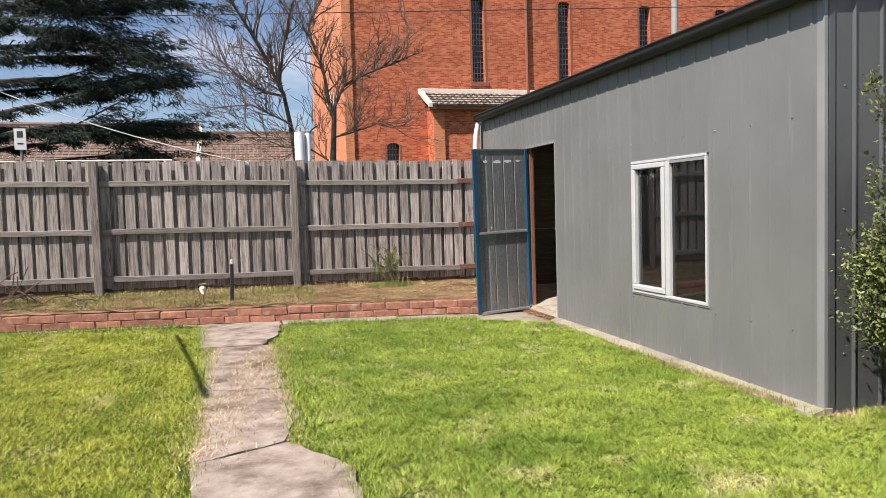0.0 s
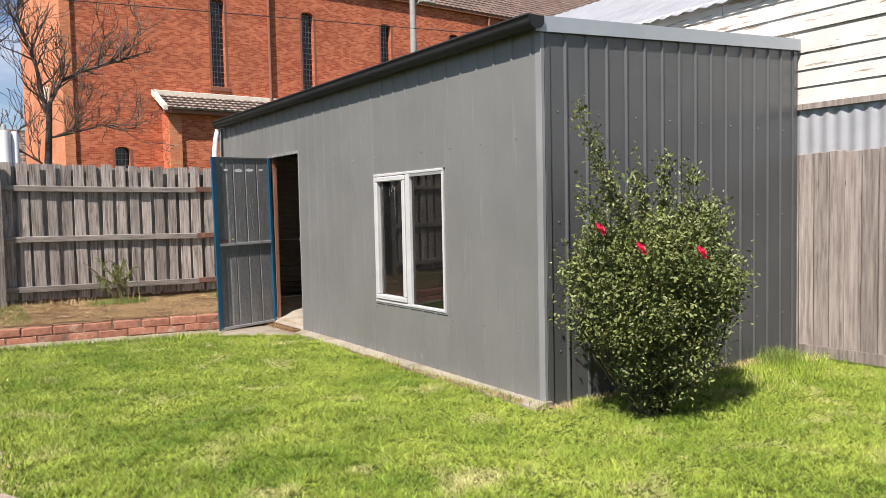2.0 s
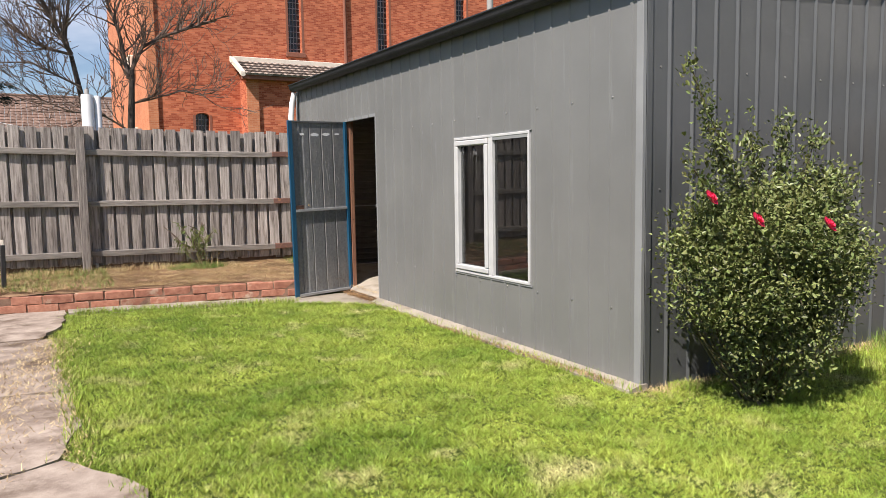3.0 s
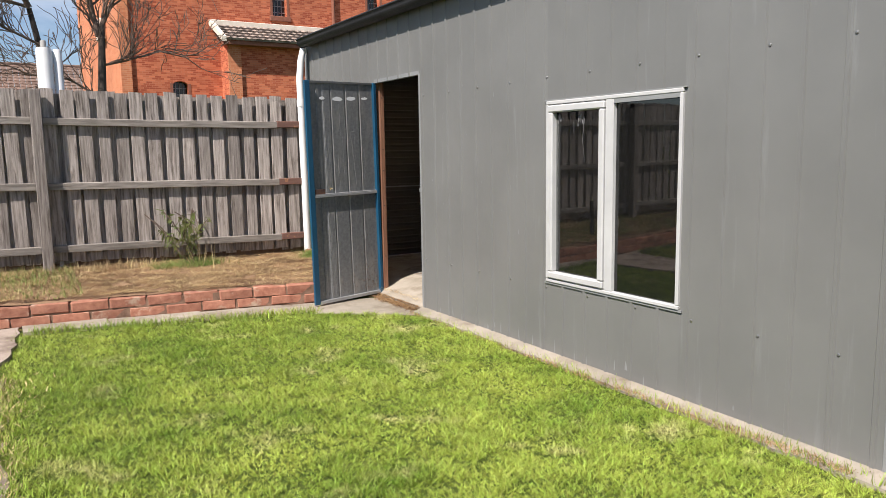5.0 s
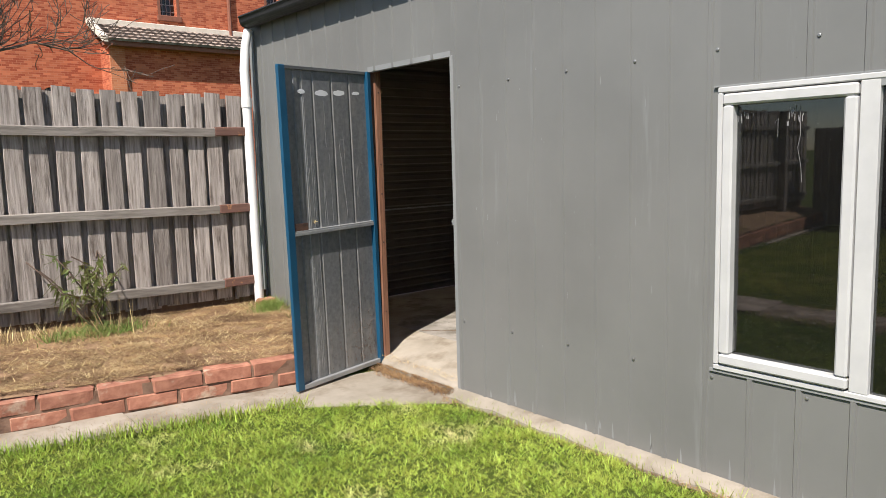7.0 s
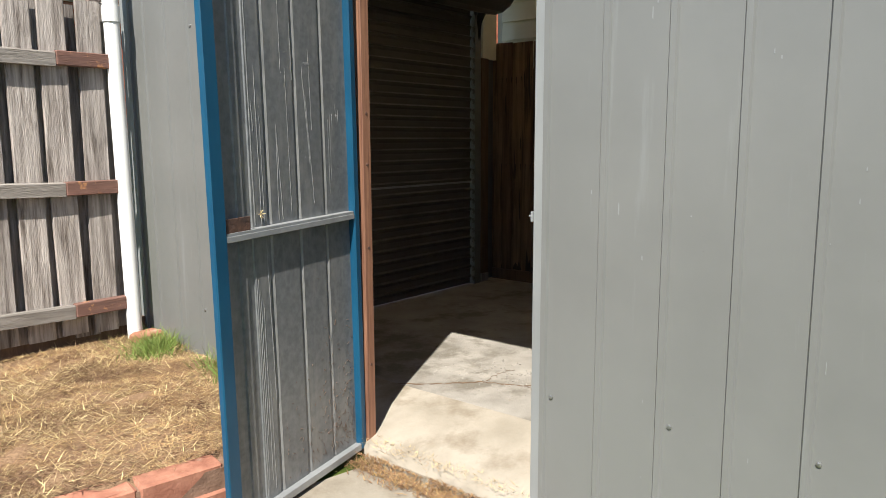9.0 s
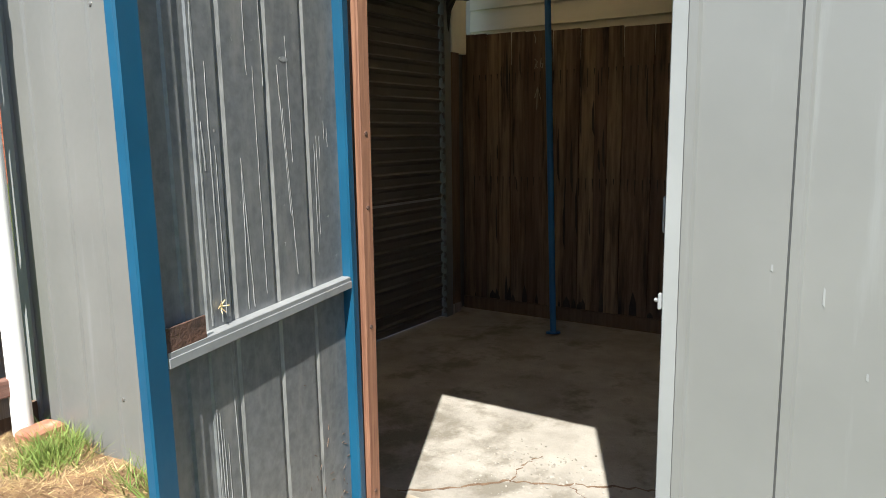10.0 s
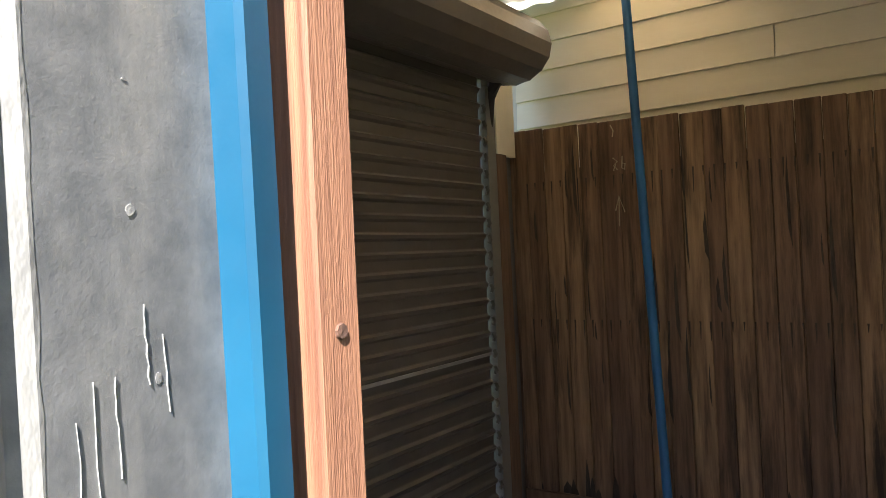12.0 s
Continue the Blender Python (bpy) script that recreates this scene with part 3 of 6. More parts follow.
# floor slab with its sloping sill in the doorway
b = Build()
b.box(WALL_X + 0.50, END_X + 0.2, NEAR_Y + 0.04, FAR_Y + 0.2, -0.1, FLOOR_Z)
part("floor", b, M_SLAB, shed, "stained grey concrete shed floor")
b = Build()
rings = []
rng = random.Random(71)
for i in range(81):
    y = NEAR_Y + 0.05 + (FAR_Y - 0.1 - NEAR_Y) * i / 80
    w = rng.uniform(-0.008, 0.008)
    inside = DOOR0 < y < DOOR1 + 0.01
    x0 = WALL_X - 0.014 + w if inside else WALL_X + 0.05
    rings.append([(WALL_X + 0.499, y, -0.06), (x0, y, -0.06), (x0, y, 0.030), (x0 + 0.030, y, 0.055 + w * 0.5), (x0 + 0.13, y, 0.086), (WALL_X + 0.3, y, 0.123), (WALL_X + 0.499, y, FLOOR_Z)])
b.sweep(rings)
part("sill", b, M_STRIP, shed, "concrete floor falling to its broken front edge", True)
rng = random.Random(19)
for pts, w in (([(3.95, 9.62), (4.10, 9.45), (4.24, 9.30), (4.33, 9.10), (4.42, 8.93), (4.50, 8.70)], 0.006), ([(4.24, 9.30), (4.40, 9.33), (4.52, 9.28)], 0.004), ([(4.33, 9.10), (4.24, 8.95), (4.22, 8.75)], 0.004)):
    b = Build()
    way = []
    for p, q in zip(pts, pts[1:]):
        for k in range(8):
            way.append((p[0] + (q[0] - p[0]) * k / 8 + rng.uniform(-0.012, 0.012), p[1] + (q[1] - p[1]) * k / 8 + rng.uniform(-0.012, 0.012)))
    ws = [w * rng.uniform(0.2, 1.1) for p in way]
    b.sweep([[(x + c, y + c, FLOOR_Z + 0.0005), (x - c, y - c, FLOOR_Z + 0.0005), (x - c, y - c, FLOOR_Z + 0.0015), (x + c, y + c, FLOOR_Z + 0.0015)] for (x, y), c in zip(way, ws)])
    part("floor_crack", b, M_POST, shed, "dirt-filled crack in the concrete floor")
b = Build()
for k in range(240):
    x, y = 4.38 + rng.gauss(0, 0.12), 9.25 + rng.gauss(0, 0.17)
    r = rng.uniform(0.002, 0.007)
    b.block(pose(x, y, FLOOR_Z + r * 0.3, rng.uniform(0, 90), rng.uniform(0, 90), rng.uniform(0, 90)), r, r * 1.4, r)
tagged(part("floor_grit", b, M_SLAB, shed, "loose concrete crumbs on the floor"), kind="stuff")
# rafters and studs
for y in (5.6, 7.2, 8.44, 9.9):
    part("rafter", Build().sweep([[(x, y - 0.02, roof_z(x) - 0.10), (x, y + 0.02, roof_z(x) - 0.10), (x, y + 0.02, roof_z(x) + 0.0), (x, y - 0.02, roof_z(x) + 0.0)] for x in (WALL_X + 0.04, BOUND_X)]), M_POST, shed, "dark timber rafter")
for y in (5.0, 7.4):
    part("stud", Build().box(WALL_X + 0.037, WALL_X + 0.11, y - 0.02, y + 0.02, FLOOR_Z, 2.58), M_POST, shed, "dark timber stud")
# screws in rows
b = Build()
for z in (0.48, 1.925):
    y = 8.435 - 0.421 * 9
    while y < FAR_Y - 0.1:
        if not (DOOR0 - 0.05 < y < DOOR1 + 0.03 and z < 2.1) and not (WIN0 < y < WIN1 and WIN_Z0 < z < WIN_Z1):
            b.tube([(WALL_X, y, z), (WALL_X - 0.004, y, z), (WALL_X - 0.0055, y, z)], [0.008, 0.008, 0.004], 8)
        y += 0.421
for z in (0.35, 1.3, 2.1):
    for k in range(8):
        x = 3.62 + 0.425 * k
        b.tube([(x, NEAR_Y, z), (x, NEAR_Y - 0.006, z)], [0.008, 0.007], 8)
part("screw_heads", b, M_SCREW, shed)["kind"] = "stuff"
rng = random.Random(61)
b = Build()
for k in range(22):
    y, z = rng.uniform(5.0, 8.35), rng.uniform(0.04, 0.10)
    h = rng.uniform(0.015, 0.06)
    w = rng.uniform(0.004, 0.014)
    b.add([(WALL_X - 0.0012, y - w, z - h), (WALL_X - 0.0012, y + w * 0.6, z - h * 0.9), (WALL_X - 0.0012, y + w * 0.5, z + h * 0.2), (WALL_X - 0.0012, y + w * 0.1, z + h), (WALL_X - 0.0012, y - w * 0.7, z + h * 0.1)], [(0, 1, 2, 3, 4)])
for k in range(34):
    y, z = rng.uniform(6.85, 8.4), rng.uniform(0.15, 2.0)
    h, w = rng.choice((0.003, 0.005, 0.008, 0.02)), rng.uniform(0.0012, 0.003)
    b.add([(WALL_X - 0.0012, y - w, z - h), (WALL_X - 0.0012, y + w, z - h * 0.7), (WALL_X - 0.0012, y + w * 0.6, z + h), (WALL_X - 0.0012, y - w * 0.8, z + h * 0.8)], [(0, 1, 2, 3)])
part("scuffs", b, M_CORNER, shed, "pale scuffs near the wall's foot")["kind"] = "stuff"
# jambs of the doorway
b = Build().box(3.503, 3.551, DOOR1 - 0.012, DOOR1 + 0.09, 0.04, 2.55, 0.003)
jamb = part("door_jamb", b, M_JAMB, shed, "raw red-brown hardwood hinge jamb")
b = Build().box(WALL_X + 0.040, WALL_X + 0.115, DOOR0 - 0.045, DOOR0 + 0.026, 0.06, 2.55, 0.003)
part("door_jamb", b, M_JAMB, shed, "red-brown hardwood latch jamb")
part("door_edge", Build().box(WALL_X - 0.004, WALL_X + 0.012, DOOR0 - 0.028, DOOR0 + 0.014, 0.02, DOOR_TOP + 0.002, 0.002), M_CORNER, shed, "folded grey edge of the doorway")
part("door_edge", Build().box(WALL_X - 0.004, WALL_X + 0.038, DOOR0 + 0.003, DOOR1, DOOR_TOP - 0.004, DOOR_TOP + 0.03), M_CORNER, shed)
b = Build()
for z in (0.393, 0.905, 1.255, 1.465, 1.97):
    b.tube([(3.527, DOOR1 - 0.010, z), (3.527, DOOR1 - 0.0145, z)], [0.007, 0.006], 8)
part("nail_heads", b, M_RUST, shed)
b = Build().tube([(WALL_X - 0.004, DOOR0 + 0.014, 1.098), (WALL_X - 0.002, DOOR0 + 0.030, 1.100)], [0.005, 0.004], 8).box(WALL_X - 0.010, WALL_X + 0.004, DOOR0 + 0.0145, DOOR0 + 0.022, 1.08, 1.116, 0.002)
part("latch_keeper", b, M_GALV, shed, "small white metal latch keeper")
b = Build().box(WALL_X + 0.045, WALL_X + 0.075, DOOR0 + 0.0265, DOOR0 + 0.034, 1.24, 1.32, 0.003)
part("strike_plate", b, M_GALV, shed, "steel strike plate")

# ---- door leaf, standing open ----
HINGE = Vector((3.452, 9.398, 0.0))
FREE = Vector((2.680, 9.232, 0.0))
U = (FREE - HINGE).normalized()
N = Vector((U.y, -U.x, 0))
if N.y > 0:
    N = -N
W = 0.778
SAG = Matrix(((1, 0, 0.016, 0), (0, 1, 0, 0), (-0.016, 0, 1, 0), (0, 0, 0, 1)))
LEAF = Matrix(((U.x, N.x, 0, HINGE.x), (U.y, N.y, 0, HINGE.y), (0, 0, 1, 0), (0, 0, 0, 1))) @ SAG
door = thing("door_1", HINGE, "open shed door of galvanised sheet in a blue steel frame", "door", kind="structure")


def leaf_box(b, u0, u1, d0, d1, z0, z1, bevel=0.002):
    return b.block(LEAF @ pose((u0 + u1) / 2, (d0 + d1) / 2, (z0 + z1) / 2), u1 - u0, d1 - d0, z1 - z0, bevel)


Z0, Z1, ZM = 0.020, 2.112, 1.052
part("hinge_stile", leaf_box(Build(), -0.050, -0.012, -0.03, 0.013, Z0, Z1, 0.005), M_BLUE, door, "blue painted steel hinge stile")
part("lock_stile", leaf_box(Build(), W - 0.059, W, -0.012, 0.013, Z0, Z1, 0.004), M_BLUE, door, "blue painted steel lock stile")
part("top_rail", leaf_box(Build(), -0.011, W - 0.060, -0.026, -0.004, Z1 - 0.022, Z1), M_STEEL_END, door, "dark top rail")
part("bottom_rail", leaf_box(Build(), -0.011, W - 0.060, -0.026, 0.012, Z0, Z0 + 0.030), M_GALV, door, "galvanised bottom rail")
b = leaf_box(Build(), -0.011, W - 0.060, -0.018, 0.010, ZM - 0.016, ZM + 0.016)
leaf_box(b, -0.011, W - 0.060, 0.010, 0.013, ZM - 0.016, ZM + 0.004, 0.001)
part("middle_rail", b, M_GALV, door, "pale galvanised middle rail")
sheet = Build()
ribs = [0.1375, 0.301, 0.468]
pts = [(-0.02, -0.016)]
for r in ribs:
    pts += [(r - 0.003, -0.016), (r + 0.005, -0.0202), (r + 0.014, -0.0202), (r + 0.021, -0.016)]
pts += [(0.566, -0.016), (0.570, -0.020), (0.604, -0.020), (0.608, -0.014), (0.636, -0.014), (0.640, -0.020), (W - 0.05, -0.020)]
sheet.sweep([[LEAF @ Vector((u, d, z)) for u, d in pts + [(W - 0.05, -0.028), (-0.02, -0.028)]] for z in (Z0 + 0.02, Z1 - 0.01)])
panel = part("sheet", sheet, M_ZINC, door, "dull galvanised sheet with pale drips and sun painted on its ribs")
# Paler strips on the rib slopes: the sun they catch is in the colour.
for r in ribs:
    for z0, z1 in ((Z0 + 0.032, ZM - 0.018), (ZM + 0.018, Z1 - 0.035)):
        rng = random.Random(int(r * 1000 + z0 * 10))
        rings = []
        for i in range(49):
            z = z0 + (z1 - z0) * i / 48
            w = 0.0022 + rng.uniform(-0.0010, 0.0016)
            rings.append([LEAF @ Vector(p) for p in ((r + 0.0052, -0.0201, z), (r - 0.003, -0.0157, z), (r - 0.003 - w, -0.0157, z), (r - 0.003 - w, -0.0159, z), (r + 0.001, -0.0190, z))])
        part("worn_rib", Build().sweep(rings), M_ZINC_EDGE, panel)


def paint_run(u0, z1, u1, z0, w, seed):
    """A run of dried paint from (u0, z1) down to (u1, z0), beaded and with a fat foot."""
    rng = random.Random(seed)
    rings = []
    n = max(8, int((z1 - z0) / 0.022))
    for i in range(n + 1):
        f = i / n
        uu = u0 + (u1 - u0) * f + rng.uniform(-0.0009, 0.0009)
        ww = w * rng.uniform(0.45, 1.2) * min(1.0, 0.25 + 3 * f) * (1.35 if 0.93 < f < 0.99 else 1.0)
        rings.append([LEAF @ Vector((uu + s, d, z1 + (z0 - z1) * f)) for s, d in ((-ww, -0.0159), (ww, -0.0159), (ww * 0.5, -0.0150), (-ww * 0.5, -0.0150))])
    return part("paint_run", Build().sweep(rings), M_DIRT, panel)


rng = random.Random(21)
for k, (u0, z1, u1, z0, w) in enumerate(((0.556, 1.92, 0.552, 1.075, 0.0042), (0.545, 1.50, 0.540, 1.40, 0.003), (0.523, 1.62, 0.518, 1.075, 0.0024), (0.506, 1.45, 0.504, 1.08, 0.0012), (0.421, 1.42, 0.402, 1.08, 0.0022), (0.421, 1.40, 0.424, 1.08, 0.0020),
                                         (0.262, 1.63, 0.232, 1.27, 0.0020), (0.248, 1.53, 0.214, 1.12, 0.0018), (0.262, 1.62, 0.258, 1.56, 0.0018), (0.360, 1.62, 0.352, 1.10, 0.0010), (0.222, 1.70, 0.214, 1.40, 0.0010), (0.385, 1.9, 0.382, 1.60, 0.0010),
                                         (0.100, 1.46, 0.098, 1.20, 0.0003), (0.085, 1.46, 0.083, 1.40, 0.0004), (0.060, 1.50, 0.058, 1.45, 0.0006), (0.112, 1.44, 0.110, 1.15, 0.0003), (0.045, 1.48, 0.043, 1.43, 0.0004), (0.325, 1.78, 0.322, 1.58, 0.0008),
                                         (0.560, 0.93, 0.556, 0.06, 0.0050), (0.551, 0.88, 0.548, 0.10, 0.0030), (0.543, 0.84, 0.540, 0.30, 0.0020), (0.500, 1.02, 0.488, 0.42, 0.0022), (0.530, 0.80, 0.528, 0.12, 0.0012), (0.516, 0.50, 0.513, 0.08, 0.0012))):
    paint_run(u0, z1, u1, z0, w, 100 + k)
# small splashes and scuffs
for k in range(26):
    u, z = rng.choice(((rng.uniform(0.0, 0.125), rng.uniform(1.12, 1.9)), (rng.uniform(0.17, 0.29), rng.uniform(1.2, 1.8)), (rng.uniform(0.34, 0.45), rng.uniform(1.1, 1.9)), (rng.uniform(0.50, 0.56), rng.uniform(1.3, 1.9))))
    w, h = rng.uniform(0.001, 0.004), rng.uniform(0.001, 0.006)
    ring = [(u + w * math.cos(a) * rng.uniform(0.6, 1.3), z + h * math.sin(a) * rng.uniform(0.6, 1.3)) for a in [k_ * 0.785 for k_ in range(8)]]
    part("paint_splash", Build().sweep([[LEAF @ Vector((x_, -0.0159, z_)) for x_, z_ in ring], [LEAF @ Vector((x_, -0.0155, z_)) for x_, z_ in ring]]), M_DIRT, panel)
# white ellipses under the top rail, a painted glint in each pan; the lower one is a paint smear
rng = random.Random(33)
for u, z, w, h in ((0.575, 1.955, 0.032, 0.015), (0.400, 1.950, 0.062, 0.021), (0.240, 1.957, 0.055, 0.018), (0.080, 1.960, 0.036, 0.012), (0.232, 1.645, 0.020, 0.007)):
    ring = [(u + w * math.cos(a) * rng.uniform(0.88, 1.1), z + h * math.sin(a) * rng.uniform(0.8, 1.15)) for a in [2 * math.pi * k / 18 for k in range(18)]]
    part("paint_patch", Build().sweep([[LEAF @ Vector((x_, -0.0159, z_)) for x_, z_ in ring], [LEAF @ Vector((x_, -0.0153, z_)) for x_, z_ in ring]]), M_WHITE if z > 1.7 else M_DIRT, panel, "white patch: painted glints above, one paint smear below")
b = leaf_box(Build(), W - 0.175, W - 0.0595, 0.004, 0.009, ZM + 0.004, ZM + 0.062, 0.001)
part("latch_plate", b, M_RUST, door, "rusty brown latch plate")
b = Build()
for k in range(6):
    a = k * 1.05
    b.tube([LEAF @ Vector((0.53, -0.012, ZM + 0.06)), LEAF @ Vector((0.53 + 0.016 * math.cos(a), -0.004 + 0.004 * (k % 2), ZM + 0.06 + 0.016 * math.sin(a)))], [0.002, 0.001], 4)
part("dried_seed_head", b, M_STRAW, door, "small dried seed head stuck to the sheet")
for z in (0.35, 1.75):
    part("hinge", Build().tube([(HINGE.x + 0.035, HINGE.y + 0.055, z - 0.045), (HINGE.x + 0.035, HINGE.y + 0.055, z + 0.045)], 0.009, 8), M_BLACK, door)
b = Build()
rng = random.Random(5)
for k in range(240):
    u, z = min(0.44, abs(rng.gauss(0, 0.17))), 0.07 + abs(rng.gauss(0, 0.24))
    if z > 0.95:
        continue
    a = rng.uniform(0, 3.14)
    l = rng.uniform(0.003, 0.009)
    c = Vector((u, -0.0145, z))
    d = Vector((math.cos(a) * l, 0, math.sin(a) * l))
    b.tube([LEAF @ (c - d), LEAF @ (c + d)], 0.0011, 4)
part("grass_clippings", b, M_TWIG, door, "dry clippings stuck to the sheet")["kind"] = "stuff"

# ---- window ----
win = thing("window_1", (WALL_X, (WIN0 + WIN1) / 2, WIN_Z0), "white two-light window with a casement and a fixed pane", "window", kind="structure")
FX0, FX1 = WALL_X - 0.018, WALL_X + 0.05
MULL = 6.135


def frame_bars(y0, y1, z0, z1, w, x0, x1, name, mat_, bevel=0.004):
    part(name, Build().box(x0, x1, y0, y1, z1 - w, z1, bevel), mat_, win)
    part(name, Build().box(x0, x1, y0, y1, z0, z0 + w, bevel), mat_, win)
    part(name, Build().box(x0, x1, y0, y0 + w, z0 + w, z1 - w, bevel), mat_, win)
    part(name, Build().box(x0, x1, y1 - w, y1, z0 + w, z1 - w, bevel), mat_, win)


frame_bars(WIN0, WIN1, WIN_Z0, WIN_Z1, 0.024, FX0, FX1, "window_frame", M_ALU)
part("mullion", Build().box(FX0 + 0.002, FX1 - 0.004, MULL - 0.034, MULL + 0.034, WIN_Z0 + 0.024, WIN_Z1 - 0.024, 0.003), M_ALU, win)
frame_bars(MULL + 0.038, WIN1 - 0.028, WIN_Z0 + 0.03, WIN_Z1 - 0.03, 0.048, FX0 - 0.012, FX1 - 0.02, "sash", M_ALU, 0.008)
part("sealing_strip", Build().box(FX0 + 0.004, FX0 + 0.012, WIN0 + 0.024, MULL - 0.034, WIN_Z1 - 0.050, WIN_Z1 - 0.0245), M_CORNER, win)
for y0, y1, z0, z1 in ((MULL + 0.086, WIN1 - 0.076, WIN_Z0 + 0.078, WIN_Z1 - 0.078), (WIN0 + 0.024, MULL - 0.034, WIN_Z0 + 0.024, WIN_Z1 - 0.024)):
    pane = part("pane", Build().box(WALL_X + 0.012, WALL_X + 0.016, y0, y1, z0, z1), M_GLASS, win, "dusty reflecting pane")
    pane.visible_shadow = False
b = Build()
rng = random.Random(3)
for k in range(70):
    y, z = rng.uniform(WIN0 + 0.05, WIN1 - 0.08), rng.uniform(WIN_Z0 + 0.1, WIN_Z1 - 0.1)
    if MULL - 0.05 < y < MULL + 0.09:
        continue
    s = rng.uniform(0.001, 0.0022)
    b.block(pose(WALL_X + 0.0112, y, z, rng.uniform(0, 90)), 0.001, s, s)
for pts in ([(6.50, 1.60), (6.487, 1.62), (6.487, 1.545)], [(6.40, 1.66), (6.395, 1.55), (6.405, 1.50), (6.39, 1.42), (6.385, 1.36)]):
    b.tube([(WALL_X + 0.011, y, z) for y, z in pts], 0.0009, 4)
for k in range(26):
    y = rng.choice((6.63, 6.42)) + rng.gauss(0, 0.02)
    z = 1.66 - abs(rng.gauss(0, 0.03))
    y = min(max(y, MULL + 0.08), WIN1 - 0.082)
    b.block(pose(WALL_X + 0.011, y, z), 0.001, 0.003, rng.uniform(0.004, 0.03))
part("paint_specks", b, M_DIRT, win)["kind"] = "stuff"
b = Build()
for y0, y1 in ((WIN0 - 0.02, WIN1 + 0.02),):
    b.box(WALL_X - 0.01, WALL_X - 0.001, y0, y1, WIN_Z0 - 0.014, WIN_Z0 - 0.001).box(WALL_X - 0.014, WALL_X - 0.001, y0, y1, WIN_Z1 + 0.001, WIN_Z1 + 0.008)
part("window_flashing", b, M_CORNER, win)

# ---- inside the shed ----
roller = thing("roller_door", (5.1, FAR_Y - 0.1, FLOOR_Z), "closed dark grey roller door with a rolled drum above", "roller door", kind="structure")
b = Build()
pts, z = [], FLOOR_Z + 0.01
while z < 2.42:
    pts += [(0.0, z), (0.002, z + 0.042), (0.014, z + 0.054), (0.017, z + 0.068), (0.002, z + 0.078)]
    z += 0.082
line = lambda x: [(x, FAR_Y - 0.10 - d, zz) for d, zz in pts] + [(x, FAR_Y - 0.085, 2.42), (x, FAR_Y - 0.085, FLOOR_Z + 0.01)]
b.sweep([line(3.9), line(6.245)])
part("curtain", b, M_ROLLER, roller, "ribbed steel curtain")
b = Build()
rings = []
for x in (3.75, 6.385):
    rings.append([(x, FAR_Y - 0.25 + (0.205 + 0.004 * (k % 3 == 0)) * math.cos(2 * math.pi * k / 48), 2.535 + (0.17 + 0.005 * (k % 3 == 0)) * math.sin(2 * math.pi * k / 48)) for k in range(48)])
b.sweep(rings)
part("drum", b, M_ROLLER, roller, "rolled-up ribbed drum")
part("guide", Build().box(6.265, 6.345, FAR_Y - 0.135, FAR_Y - 0.07, FLOOR_Z, 2.36), M_STEEL, roller, "grey steel guide channel")
b = Build()
z = FLOOR_Z + 0.03
while z < 2.3:
    b.tube([(6.248, FAR_Y - 0.125, z), (6.258, FAR_Y - 0.130, z + 0.02), (6.248, FAR_Y - 0.125, z + 0.045)], [0.009, 0.012, 0.009], 6)
    z += 0.082
part("end_clips", b, M_ROLLER, roller)["kind"] = "stuff"
part("bracket", Build().tube([(6.32, FAR_Y - 0.12, 2.16), (6.32, FAR_Y - 0.125, 2.30), (6.32, FAR_Y - 0.16, 2.38), (6.32, FAR_Y - 0.24, 2.44)], [0.016, 0.03, 0.035, 0.03], 8), M_BLACK, roller, "dark steel drum bracket")
part("post", Build().box(6.366, 6.47, FAR_Y - 0.125, FAR_Y - 0.062, FLOOR_Z, 2.03, 0.004), M_POST, roller, "dark timber post beside the guide")
part("post_foot", Build().box(6.36, 6.475, FAR_Y - 0.13, FAR_Y - 0.0605, FLOOR_Z, FLOOR_Z + 0.075, 0.006), M_PALING_PALE, roller, "pale timber block at the post's foot")
part("stiffener", Build().box(3.92, 6.24, FAR_Y - 0.118, FAR_Y - 0.111, 1.005, 1.02), M_GALV, roller)

pole = thing("support_pole", (6.255, 10.05, FLOOR_Z), "slim blue painted steel pole standing on the shed floor", "pole")
part("shaft", Build().tube([(6.255, 10.05, FLOOR_Z), (6.40, 10.20, roof_z(6.4) + 0.0)], 0.021, 12), M_BLUEPOLE, pole, "", True)
part("foot", Build().tube([(6.255, 10.05, FLOOR_Z), (6.256, 10.051, FLOOR_Z + 0.012)], [0.05, 0.045], 12), M_BLUEPOLE, pole)

bf = thing("boundary_fence", (BOUND_X, 7.7, 0), "dark brown stained paling fence closing the shed's far side", "fence", kind="structure")
rng = random.Random(12)
def boundary_top(y):
    return 2.172 - 0.031 * (10.97 - y)


y = NEAR_Y + 0.1
while y < FAR_Y - 0.02:
    w = rng.uniform(0.088, 0.118)
    h = boundary_top(y) + rng.uniform(-0.004, 0.004) - FLOOR_Z + 0.008
    me = Build().block(pose(0, 0, h / 2), 0.016, w - 0.003, h, 0.003).mesh("paling_dark")
    me.materials.append(M_PALING_IN)
    piece("paling", me, bf, pose(BOUND_X + rng.choice((0, 0.003, 0.011)), y + w / 2, FLOOR_Z - 0.008, 0, 0, rng.uniform(-2.5, 2.5)))
    y += w
part("backing", Build().box(BOUND_X + 0.02, BOUND_X + 0.04, NEAR_Y + 0.02, FAR_Y + 0.2, 0.0, 1.94), M_PALING_IN, bf)
